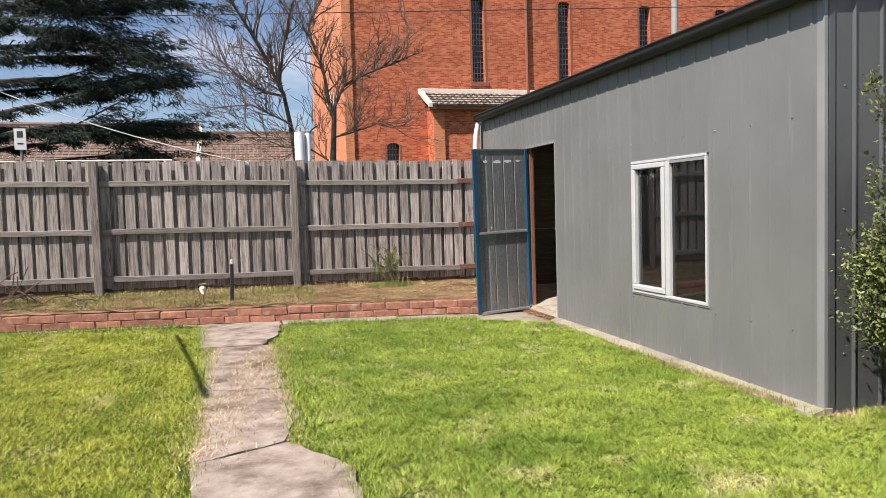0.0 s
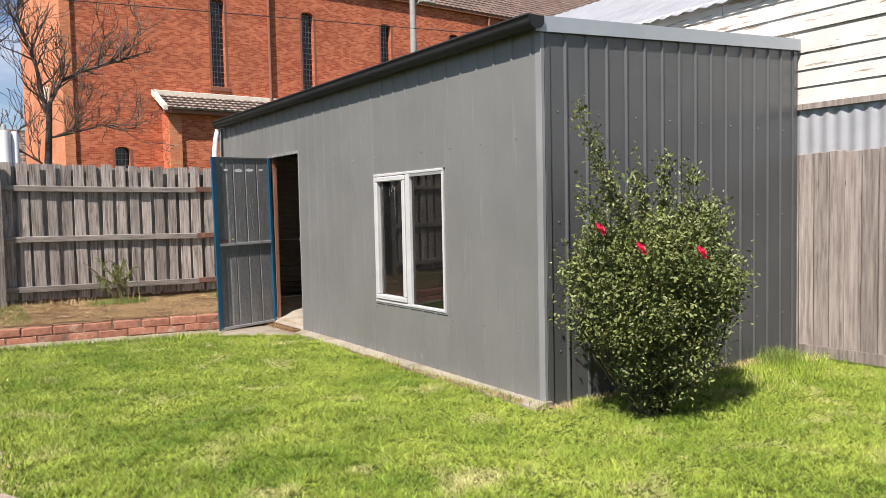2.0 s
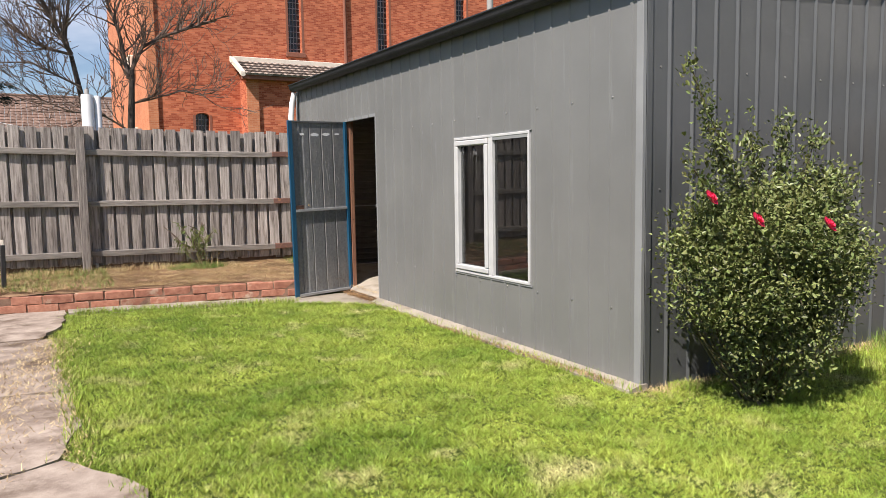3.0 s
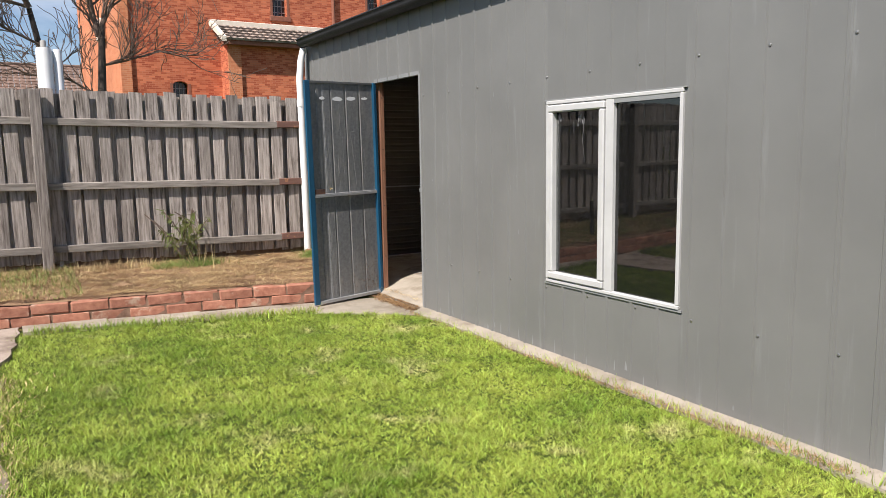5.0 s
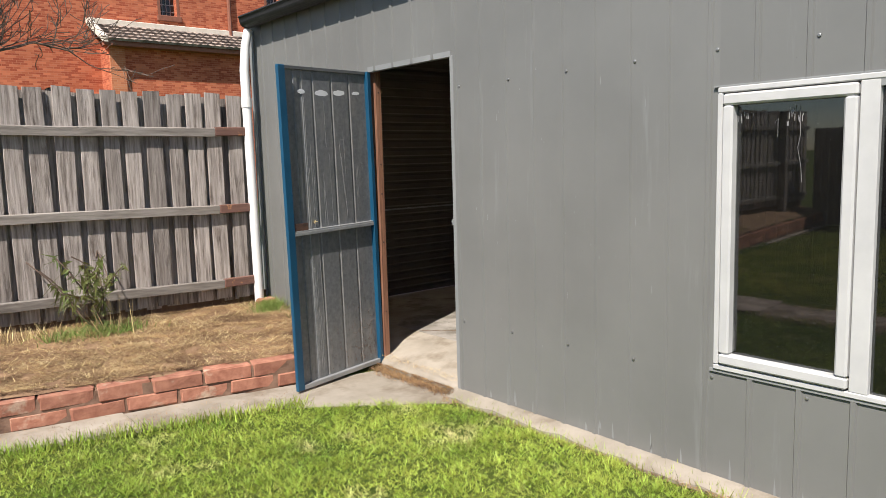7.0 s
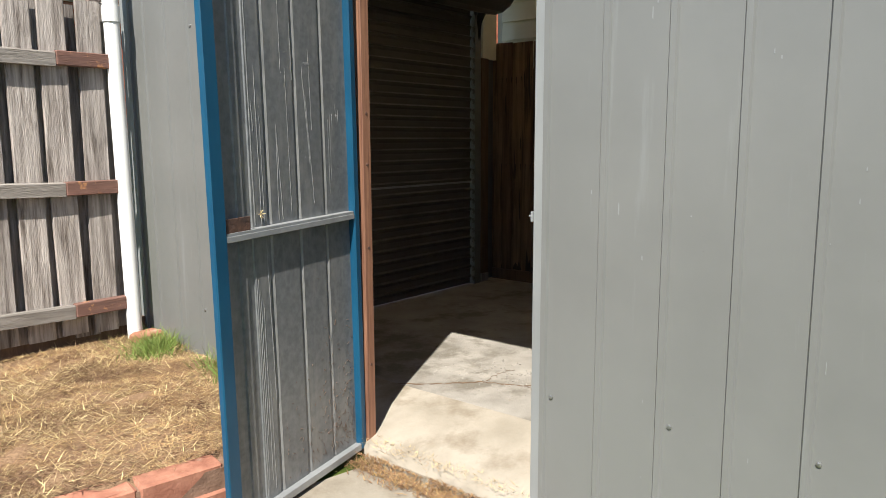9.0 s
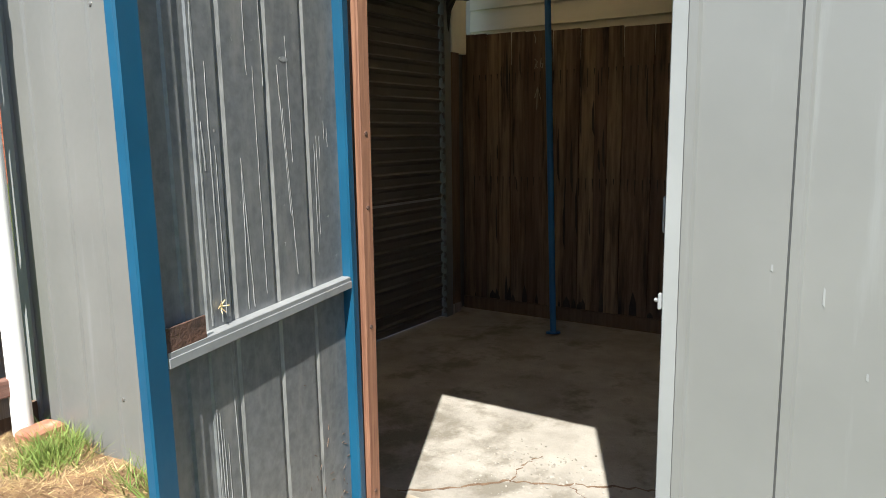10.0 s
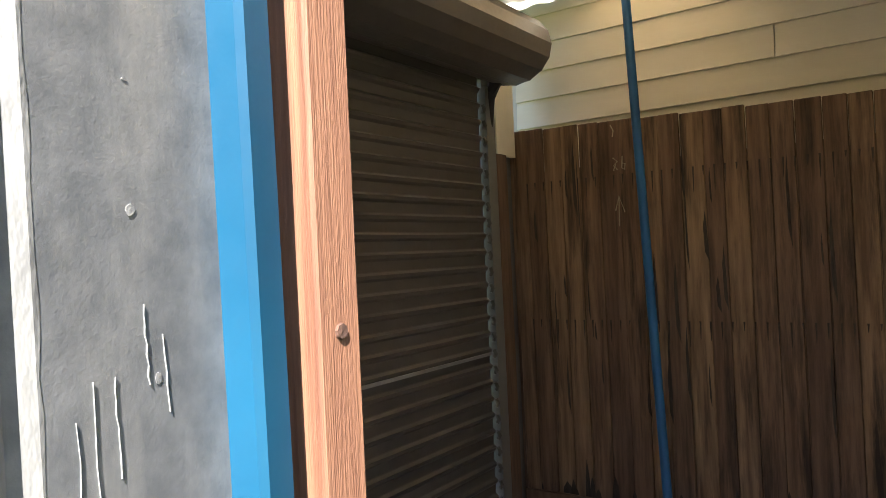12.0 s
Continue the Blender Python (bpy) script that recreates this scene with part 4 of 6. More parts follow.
part("plinth", Build().box(BOUND_X - 0.03, BOUND_X + 0.012, NEAR_Y + 0.05, FAR_Y - 0.08, FLOOR_Z, FLOOR_Z + 0.09), M_POST, bf, "dark timber plinth along the floor")
b = Build()
rng = random.Random(28)
y = NEAR_Y + 0.1
while y < FAR_Y - 0.1:
    for z in (1.88, 1.15):
        for s in (-0.025, 0.022):
            h = rng.uniform(0.02, 0.13)
            b.add([(BOUND_X - 0.0118, y + s - 0.0045, z), (BOUND_X - 0.0118, y + s + 0.0045, z), (BOUND_X - 0.0118, y + s + 0.002, z - h), (BOUND_X - 0.0118, y + s - 0.001, z - h * 0.95)], [(0, 1, 2, 3)])
    y += 0.098
for k in range(75):
    y, h, w = rng.uniform(NEAR_Y + 0.2, FAR_Y - 0.15), 0.03 + abs(rng.gauss(0, 0.07)), rng.uniform(0.006, 0.03)
    foot_ = FLOOR_Z + 0.095
    b.add([(BOUND_X - 0.0112, y - w, foot_), (BOUND_X - 0.0112, y + w, foot_), (BOUND_X - 0.0112, y + w * 0.8, foot_ + h * 0.5), (BOUND_X - 0.0112, y + w * 0.1, foot_ + h), (BOUND_X - 0.0112, y - w * 0.7, foot_ + h * 0.6)], [(0, 1, 2, 3, 4)])
for k in range(46):
    y, z, h, w = rng.uniform(8.2, FAR_Y - 0.2), rng.uniform(0.5, 1.9), rng.uniform(0.08, 0.45), rng.uniform(0.004, 0.012)
    b.add([(BOUND_X - 0.0114, y - w, z), (BOUND_X - 0.0114, y + w * 0.7, z + h * 0.2), (BOUND_X - 0.0114, y + w, z + h * 0.7), (BOUND_X - 0.0114, y, z + h), (BOUND_X - 0.0114, y - w * 0.6, z + h * 0.5)], [(0, 1, 2, 3, 4)])
part("nail_stains", b, M_BARK, bf, "dark runs below the nails and scorched board feet")["kind"] = "stuff"
rng = random.Random(8)
for z1, z0, w0 in ((1.93, 1.79, 0.008), (1.775, 1.60, 0.030), (1.52, 1.20, 0.034)):
    n = int((z1 - z0) / 0.012)
    left = [(8.742 - w0 * rng.uniform(0.35, 1.05) * min(1, 0.15 + 2.2 * math.sin(math.pi * (i + 0.3) / (n + 0.6))), z1 + (z0 - z1) * i / n) for i in range(n + 1)]
    right = [(8.742 + w0 * rng.uniform(0.35, 1.05) * min(1, 0.15 + 2.2 * math.sin(math.pi * (i + 0.3) / (n + 0.6))), z1 + (z0 - z1) * i / n) for i in range(n + 1)]
    b = Build().sweep([[(BOUND_X - 0.0125, a[0], a[1]), (BOUND_X - 0.0125, c[0], c[1]), (BOUND_X - 0.0105, c[0], c[1]), (BOUND_X - 0.0105, a[0], a[1])] for a, c in zip(left, right)])
    part("paint_streak", b, M_REDPAINT, bf, "streak of red spray paint")
ring = [(9.047 + 0.026 * math.cos(a) * rng.uniform(0.8, 1.1), 1.345 + 0.115 * math.sin(a) * rng.uniform(0.85, 1.1)) for a in [2 * math.pi * k / 20 for k in range(20)]]
part("knot", Build().sweep([[(BOUND_X - 0.0105, y_, z_) for y_, z_ in ring], [(BOUND_X - 0.0125, y_, z_) for y_, z_ in ring]]), M_BLACK, bf, "dark charred knot")
b = Build()
for pts in ([(10.375, 1.965), (10.352, 1.945), (10.372, 1.925), (10.352, 1.905), (10.375, 1.90), (10.36, 1.93)], [(10.325, 1.97), (10.33, 1.91), (10.315, 1.90), (10.312, 1.93), (10.328, 1.935)], [(10.372, 1.70), (10.352, 1.772), (10.325, 1.69)], [(10.352, 1.765), (10.356, 1.62)], [(10.38, 2.13), (10.366, 2.10), (10.372, 2.07)]):
    b.tube([(BOUND_X - 0.012, y, z) for y, z in pts], 0.003, 4)
part("chalk_mark", b, M_CHALK, bf, "faint pale chalk marks")

# ---- neighbouring weatherboard house ----
house = thing("neighbour_house", (7.4, 6, 0), "weatherboard house with flaking cream paint beside the shed", "house")
part("wall", Build().box(6.90, 7.02, 0.5, 11.12, 0.0, 3.5), M_HOUSE, house)


def board(x, y0, y1, z, material, cover):
    ring = lambda y: [(x + 0.035, y, z - 0.02), (x, y, z - 0.02), (x + 0.002, y, z - 0.006), (x + 0.018, y, z + cover + 0.003), (x + 0.035, y, z + cover + 0.003)]
    return part("weatherboard", Build().sweep([ring(y0), ring(y1)]), material, house)


for k in range(-1, 5):
    z = 2.245 + 0.158 * k
    cut = 9.645 if k == 1 else 7.9 - 0.7 * k
    for y0, y1 in ((NEAR_Y + 0.06, cut), (cut + 0.005, 11.05)):
        board(6.86, y0, y1, z, M_BOARD, 0.158)
for k in range(7):
    z = 2.38 + 0.165 * k
    if z < 2.9:
        board(6.865, 0.5, NEAR_Y + 0.055, z, M_BOARD_OLD, 0.165)
    else:
        board(6.865, 0.5, 5.2 + 0.7 * (k % 3), z + 0.05, M_BOARD_OLD, 0.165)
        board(6.865, 5.206 + 0.7 * (k % 3), 11.05, z + 0.05, M_BOARD_OLD, 0.165)
part("corner_board", Build().box(6.42, 6.61, 10.93, 10.956, 2.03, 2.50), M_BOARD, house, "white corner board")
part("drip_board", Build().box(6.82, 6.90, 0.5, NEAR_Y + 0.05, 2.30, 2.355), M_PALING_PALE, house)
b = Build()
n = 150
low = [(6.865 + 0.012 * math.cos(i * math.pi / 2.5), 0.5 + (NEAR_Y - 0.46) * i / n, 1.6) for i in range(n + 1)]
b.add(low + [(x, y, 2.298) for x, y, z in low], [(i, i + 1, n + 2 + i, n + 1 + i) for i in range(n)])
part("corrugated_sheet", b, M_IRON, house, "white corrugated sheet below the boards", True)
b = Build()
n = 240
for i in range(n + 1):
    y = 0.2 + 11.2 * i / n
    h = 0.012 * math.cos(i * math.pi / 2)
    b.v += [(6.78, y, 3.52 + h), (9.6, y, 4.98 + h)]
b.f = [(2 * i, 2 * i + 1, 2 * i + 3, 2 * i + 2) for i in range(n)]
part("roof", b, M_IRON, house, "pale corrugated iron roof", True)
b = Build()
for i in range(n + 1):
    y = 0.2 + 11.2 * i / n
    b.v += [(9.6, y, 4.98), (12.5, y, 3.5)]
b.f = [(2 * i, 2 * i + 1, 2 * i + 3, 2 * i + 2) for i in range(n)]
part("roof", b, M_IRON, house)

# ---- paling fences ----
fence = thing("paling_fence", (0, 11.1, 0.2), "weathered grey hardwood paling fence with three rails", "fence", kind="structure")
rng = random.Random(2)
meshes = []
for k in range(8):
    w = 0.110 + 0.020 * rng.random()
    bm_ = Build()
    h = 1.745 + rng.uniform(-0.008, 0.010)
    c = rng.uniform(-0.009, 0.009)
    ring = lambda z, g: [(-w / 2 + g, 0.008, z), (-w / 2 + g, -0.006, z), (-w / 2 + 0.004 + g, -0.009, z), (w / 2 - 0.004 + g, -0.009, z), (w / 2 + g, -0.006, z), (w / 2 + g, 0.008, z)]
    r0, r1, r2 = ring(0, 0), ring(h * 0.5, rng.uniform(-0.006, 0.006)), ring(h, rng.uniform(-0.006, 0.006))
    r2 = [(x, y, z + c * (x / w)) for x, y, z in r2]
    bm_.sweep([r0, r1, r2])
    me = bm_.mesh("paling")
    me.materials.append(M_PALING)
    meshes.append(me)
x = -8.55
while x < 3.22:
    lift = 0.335 + fence_up(x)
    piece("paling", meshes[rng.randrange(8)], fence, pose(x, fence_y(x) + 0.045, lift + rng.uniform(-0.009, 0.009), rng.uniform(-0.6, 0.6), rng.uniform(-0.5, 0.5), -2.9 + rng.uniform(-2, 2)))
    piece("paling", meshes[rng.randrange(8)], fence, pose(x + 0.082, fence_y(x) + 0.085, lift + rng.uniform(-0.03, -0.005), 0, rng.uniform(-0.5, 0.5), -2.9))
    x += 0.1655
posts = (-7.36, -4.70, -2.04, 0.60)
for px in posts:
    me = Build()
    h0, h1 = 0.16, 2.075 + fence_up(px)
    me.block(pose(px, fence_y(px) - 0.035, (h0 + h1) / 2, 0, 0, -2.9), 0.105, 0.11, h1 - h0, 0.006)
    part("post", me, M_PALING, fence, "square grey fence post")
bays = [(-8.6, -7.42), (-7.30, -4.75), (-4.65, -2.10), (-1.98, 0.545), (0.655, 3.02)]
for x0, x1 in bays:
    for z in (1.768, 1.112, 0.470):
        xm, sag = (x0 + x1) / 2, rng.uniform(-0.012, 0.012)
        rings = []
        for i in range(7):
            x = x0 + (x1 - x0) * i / 6
            zz = z + fence_up(x) + sag * (1 - (2 * i / 6 - 1) ** 2) + rng.uniform(-0.003, 0.003)
            yy = fence_y(x)
            rings.append([(x, yy + 0.033, zz - 0.036), (x, yy - 0.010, zz - 0.036), (x, yy - 0.014, zz + 0.03), (x, yy - 0.008, zz + 0.036), (x, yy + 0.033, zz + 0.036)])
        part("rail", Build().sweep(rings), M_RAIL, fence)
for z, m_ in ((1.775, M_RAIL_RED), (1.118, M_RAIL_RED), (0.478, M_RAIL_RED)):
    part("rail_end", Build().box(3.022, 3.335, fence_y(3.2) - 0.012, fence_y(3.2) + 0.034, z - 0.036, z + 0.036, 0.004), m_, fence, "rail end with rubbed red-brown paint")
part("plinth", Build().sweep([[(x, fence_y(x) + 0.1, z0 + fence_up(x)), (x, fence_y(x) + 0.125, z0 + fence_up(x)), (x, fence_y(x) + 0.125, z1 + fence_up(x)), (x, fence_y(x) + 0.1, z1 + fence_up(x))] for x in (-8.6, 3.5) for z0, z1 in ((0.12, 0.36),)]), M_POST, fence)

rf = thing("side_fence", (6.67, 1.5, -0.1), "paler grey close-boarded side fence", "fence", kind="structure")
me = Build().block(pose(0, 0, 0.97), 0.02, 0.139, 1.94, 0.004).mesh("paling_pale")
me.materials.append(M_PALING_PALE)
y = 0.3
while y < NEAR_Y + 0.12:
    piece("paling", me, rf, pose(6.835 + rng.uniform(0, 0.006), y, -0.06 + rng.uniform(-0.01, 0.01)))
    y += 0.147
part("plinth", Build().box(6.81, 6.845, 0.2, NEAR_Y - 0.05, -0.12, 0.02), M_PALING_PALE, rf)
b = Build()
y = -6.0
while y < 11.5:
    b.box(-8.62, -8.6, y, y + 0.14, 0.0, 1.9)
    y += 0.15
for z in (0.45, 1.05, 1.65):
    b.box(-8.599, -8.56, -6, 11.3, z, z + 0.07)
solo("wall_west", b, M_PALING, "grey paling fence along the yard", "fence", "structure")
solo("wall_south", Build().box(-8.6, 7, -6.2, -6.0, 0, 2.9), M_HOUSE, "plain rendered wall of the home behind the yard", "wall", "structure")
solo("wall_east", Build().box(6.83, 6.9, -6.0, 0.2, 0, 1.9), M_PALING_PALE, "plain grey fence", "fence", "structure")
# ---- church ----
CH_Y = 35.0


def brick_mat(name, a, b, mortar, w=0.235, h=0.078):
    m = bpy.data.materials.new(name)
    m.use_nodes = True
    n, l = m.node_tree.nodes, m.node_tree.links
    p = n["Principled BSDF"]
    co, sp, cb = n.new("ShaderNodeTexCoord"), n.new("ShaderNodeSeparateXYZ"), n.new("ShaderNodeCombineXYZ")
    ad = n.new("ShaderNodeMath")
    l.new(co.outputs["Object"], sp.inputs[0])
    l.new(sp.outputs["X"], ad.inputs[0])
    l.new(sp.outputs["Y"], ad.inputs[1])
    l.new(ad.outputs[0], cb.inputs["X"])
    l.new(sp.outputs["Z"], cb.inputs["Y"])
    t = n.new("ShaderNodeTexBrick")
    t.inputs["Scale"].default_value, t.inputs["Brick Width"].default_value, t.inputs["Row Height"].default_value = 1.0, w, h
    t.inputs["Mortar Size"].default_value, t.inputs["Bias"].default_value = 0.007, -0.15
    t.inputs["Color1"].default_value, t.inputs["Color2"].default_value, t.inputs["Mortar"].default_value = (*a, 1), (*b, 1), (*mortar, 1)
    l.new(cb.outputs[0], t.inputs["Vector"])
    no = n.new("ShaderNodeTexNoise")
    no.inputs["Scale"].default_value, no.inputs["Detail"].default_value = 0.5, 8
    mr = n.new("ShaderNodeMapRange")
    mr.inputs["From Min"].default_value, mr.inputs["From Max"].default_value = 0.3, 0.7
    mr.inputs["To Min"].default_value, mr.inputs["To Max"].default_value = 0.82, 1.15
    l.new(co.outputs["Object"], no.inputs["Vector"])
    l.new(no.outputs["Fac"], mr.inputs["Value"])
    hs = n.new("ShaderNodeHueSaturation")
    l.new(mr.outputs["Result"], hs.inputs["Value"])
    l.new(t.outputs["Color"], hs.inputs["Color"])
    l.new(hs.outputs["Color"], p.inputs["Base Color"])
    p.inputs["Roughness"].default_value = 0.9
    bp = n.new("ShaderNodeBump")
    bp.inputs["Strength"].default_value, bp.inputs["Distance"].default_value, bp.invert = 0.5, 0.01, True
    l.new(t.outputs["Fac"], bp.inputs["Height"])
    l.new(bp.outputs["Normal"], p.inputs["Normal"])
    return m


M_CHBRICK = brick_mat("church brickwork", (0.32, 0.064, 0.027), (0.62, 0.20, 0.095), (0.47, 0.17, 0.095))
# Brick paled to carry the side wall's sun; the piers share it.
M_CHPALE = brick_mat("church brickwork paled for sun and piers", (0.50, 0.16, 0.07), (0.64, 0.25, 0.12), (0.55, 0.27, 0.16))
church = thing("church", (20, CH_Y, 0), "tall orange-red brick church with narrow leaded windows", "church")
EAVE = 12.9
wins = [(11.55 + 4.6 * k, 7.45, 11.55, 0.32) for k in range(7)]
b = Build()
T = 0.55
edges = [4.95]
holes = [(7.12, 2.4, 4.5, 0.3)] + wins
for xc, z0, z1, hw in holes:
    part("wall_bay", Build().box(edges[-1], xc - hw, CH_Y, CH_Y + T, 0, EAVE), M_CHBRICK, church)
    part("wall_bay", Build().box(xc - hw, xc + hw, CH_Y, CH_Y + T, 0, z0), M_CHBRICK, church)
    # arch over the opening
    arch = [(xc + hw * math.cos(a), z1 - 0.16 + 0.16 * math.sin(a)) for a in [math.pi * k / 8 for k in range(9)]]
    prof = [(xc + hw, EAVE), (xc - hw, EAVE)] + arch[::-1]
    part("arch", Build().sweep([[(x, CH_Y, z) for x, z in prof], [(x, CH_Y + T, z) for x, z in prof]]), M_CHBRICK, church)
    edges.append(xc + hw)
part("wall_bay", Build().box(edges[-1], 46, CH_Y, CH_Y + T, 0, EAVE), M_CHBRICK, church)
part("wall", Build().box(4.95, 5.5, CH_Y + T, 50, 0, EAVE + 1), M_CHPALE, church, "side wall in brick paled to stand for its sun")
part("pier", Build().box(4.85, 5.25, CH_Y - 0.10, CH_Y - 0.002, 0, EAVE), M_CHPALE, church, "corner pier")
for z in (3.2, 6.6):
    part("side_block", Build().box(4.65, 4.94, 39.0, 40.2, z, z + 0.9, 0.05), M_STONE, church, "pale stone block on the side wall")
for xc, z0, z1, hw in holes:
    w_ = part("window", Build().box(xc - hw, xc + hw, CH_Y + 0.3, CH_Y + 0.33, z0, z1), M_DARKGLASS, church, "dark leaded glass")
    b = Build()
    for k in range(1, 4):
        b.box(xc - hw + 2 * hw * k / 4 - 0.012, xc - hw + 2 * hw * k / 4 + 0.012, CH_Y + 0.26, CH_Y + 0.298, z0, z1)
    z = z0 + 0.2
    while z < z1 - 0.1:
        b.box(xc - hw, xc + hw, CH_Y + 0.255, CH_Y + 0.297, z - 0.012, z + 0.012)
        z += 0.27
    part("lattice", b, M_LEAD, w_)
    part("sill", Build().box(xc - hw - 0.16, xc + hw + 0.16, CH_Y - 0.10, CH_Y + 0.25, z0 - 0.22, z0 - 0.002, 0.02), M_BROWNTRIM, church, "brown brick sill")
    b = Build()
    for s in (-1, 1):
        b.box(xc + s * (hw + 0.06) - 0.055, xc + s * (hw + 0.06) + 0.055, CH_Y - 0.012, CH_Y - 0.001, z0, z1 - 0.1)
    part("reveal", b, M_BROWNTRIM, church)
part("downpipe", Build().tube([(14.05, CH_Y - 0.1, 0), (14.05, CH_Y - 0.1, EAVE)], 0.085, 8), M_BROWNTRIM, church, "dark brown downpipe")
part("downpipe", Build().tube([(27.9, CH_Y - 0.1, 0), (27.9, CH_Y - 0.1, EAVE)], 0.085, 8), M_BROWNTRIM, church)
part("gutter", Build().box(4.4, 46, CH_Y - 0.2, CH_Y - 0.02, EAVE - 0.05, EAVE + 0.12), M_BROWNTRIM, church, "brown eaves gutter")
part("wall", Build().box(4.95, 46, CH_Y + T, CH_Y + 14, EAVE - 0.3, EAVE), M_CHBRICK, church)


def tiles(b, a, u, v, nu, nv, t=0.035):
    """Courses of tiles on a slope: a is the low corner, u along the eave, v up the slope."""
    a, u, v = Vector(a), Vector(u), Vector(v)
    nrm = u.cross(v).normalized()
    if nrm.z < 0:
        nrm = -nrm
    for j in range(nv):
        for i in range(nu):
            p = a + u * (i / nu) + v * (j / nv)
            du, dv = u / nu * 0.97, v / nv * 1.12
            q = [p + nrm * t, p + du * 0.35 + nrm * (t + 0.03), p + du + nrm * t, p + du + dv + nrm * 0.0, p + du * 0.35 + dv + nrm * 0.03, p + dv]
            low = [p, p + du]
            b.add(q + low, [(0, 1, 4, 5), (1, 2, 3, 4), (6, 7, 2, 1, 0)])
    return b


part("roof", tiles(Build(), (4.2, CH_Y - 0.22, EAVE + 0.1), (42, 0, 0), (0, 6.5, 5.2), 110, 22), M_TILE, church, "brown tiled roof")["kind"] = "stuff"
# porch in front of the long wall
porch = part("porch", Build().box(8.85, 18.0, 33.5, CH_Y - 0.002, 0, 6.0), M_CHBRICK, church, "low brick porch")
part("pier", Build().box(8.72, 9.25, 33.4, 33.498, 0, 6.0), M_CHPALE, porch)
part("cap", Build().box(8.5, 18.0, CH_Y - 0.14, CH_Y - 0.003, 6.86, 7.08, 0.02), M_STONE, porch, "pale capping along the porch roof")
part("fascia", Build().box(8.5, 18.0, 33.1, 33.49, 5.86, 6.0), M_BROWNTRIM, porch)
part("roof_edge", Build().sweep([[(8.42, 33.05, 5.96), (8.6, 33.05, 5.96), (8.6, 33.05, 6.15), (8.42, 33.05, 6.15)], [(8.42, CH_Y, 6.86), (8.6, CH_Y, 6.86), (8.6, CH_Y, 7.08), (8.42, CH_Y, 7.08)]]), M_STONE, porch)
t0 = tiles(Build(), (0, 0, 0), (0.3, 0, 0), (0, 0.36, 0.165), 1, 1, 0.085).mesh("tile")
t0.materials.append(M_PORCHTILE)
for j in range(5):
    for i in range(28):
        piece("tile", t0, porch, pose(8.62 + 0.292 * i, 33.05 + 0.36 * j, 6.02 + 0.165 * j))

# ---- houses with tiled roofs beyond the fence ----
h1 = thing("far_house", (-8, 44, 0), "low house with a brown tiled hip roof", "house")
part("wall", Build().box(-16.5, -2.4, 41, 50, 0, 3.9), M_HOUSE, h1)
b = Build()
tiles(b, (-17, 40.6, 3.9), (14.9, 0, 0), (0, 4.6, 2.55), 50, 15)
part("roof", b, M_TILE, h1, "brown tiled roof slope")["kind"] = "stuff"
part("ridge", Build().tube([(-17, 45.2, 6.5), (-2.1, 45.2, 6.5)], 0.14, 8), M_TILE, h1)
part("gable_edge", Build().sweep([[(-2.15, 40.5, 3.85), (-1.95, 40.5, 3.85), (-1.95, 40.5, 4.05), (-2.15, 40.5, 4.05)], [(-2.15, 45.2, 6.2), (-1.95, 45.2, 6.2), (-1.95, 45.2, 6.45), (-2.15, 45.2, 6.45)]]), M_STONE, h1)
h2 = thing("far_house", (2, 54, 0), "low house with a long brown tiled roof", "house")
part("wall", Build().box(-3.5, 8.5, 51, 58, 0, 4.5), M_HOUSE, h2)
part("roof", tiles(Build(), (-4, 50.6, 4.5), (13, 0, 0), (0, 4.0, 2.5), 44, 13), M_TILE, h2, "brown tiled roof slope")["kind"] = "stuff"
part("ridge", Build().tube([(-4, 54.6, 7.0), (9, 54.6, 7.0)], 0.14, 8), M_TILE, h2)


# ---- trees beyond the fence ----
def limb(b, rng, p, d, length, r, depth, spread, droop, bend=0.18, tips=None, flat=1.0):
    pts, rad = [p], [r]
    n = 5
    for i in range(n):
        d = (d + Vector((rng.uniform(-bend, bend), rng.uniform(-bend, bend), rng.uniform(-bend, bend) * flat + droop))).normalized()
        p = p + d * (length / n)
        pts.append(p)
        rad.append(max(0.0055, r * (1 - 0.5 * (i + 1) / n)))
    b.tube(pts, rad, 6 if r > 0.03 else 4, False)
    if tips is not None:
        tips.extend((q, d, depth) for q in pts[1:])
    if depth == 0:
        return
    for k in range(4 if depth > 2 else 3):
        i = rng.randint(2, n)
        ax = Vector((rng.uniform(-1, 1), rng.uniform(-1, 1), rng.uniform(-0.5, 1) * flat)).normalized()
        nd = (d + ax * spread).normalized()
        limb(b, rng, pts[i], nd, length * rng.uniform(0.55, 0.85), rad[i] * 0.66, depth - 1, spread, droop, bend, tips, flat)


rng = random.Random(31)
tree = thing("bare_tree", (1.42, 17.0, 0), "leafless street tree with many thin bare branches", "tree")
b = Build()
base = Vector((1.42, 17.0, 0))
b.tube([base, base + Vector((0.1, 0, 1.2)), base + Vector((0.5, 0, 2.4)), base + Vector((0.58, 0, 3.7))], [0.13, 0.095, 0.075, 0.05], 9)
b.tube([base + Vector((0.02, 0, 0.8)), base + Vector((-0.25, 0.05, 2.0)), base + Vector((-0.36, 0.1, 3.1)), base + Vector((-0.5, 0.1, 3.9))], [0.09, 0.065, 0.055, 0.042], 9)
part("trunk", b, M_BARK, tree, "", True)
b = Build()
fork = base + Vector((0, 0, 2.6))
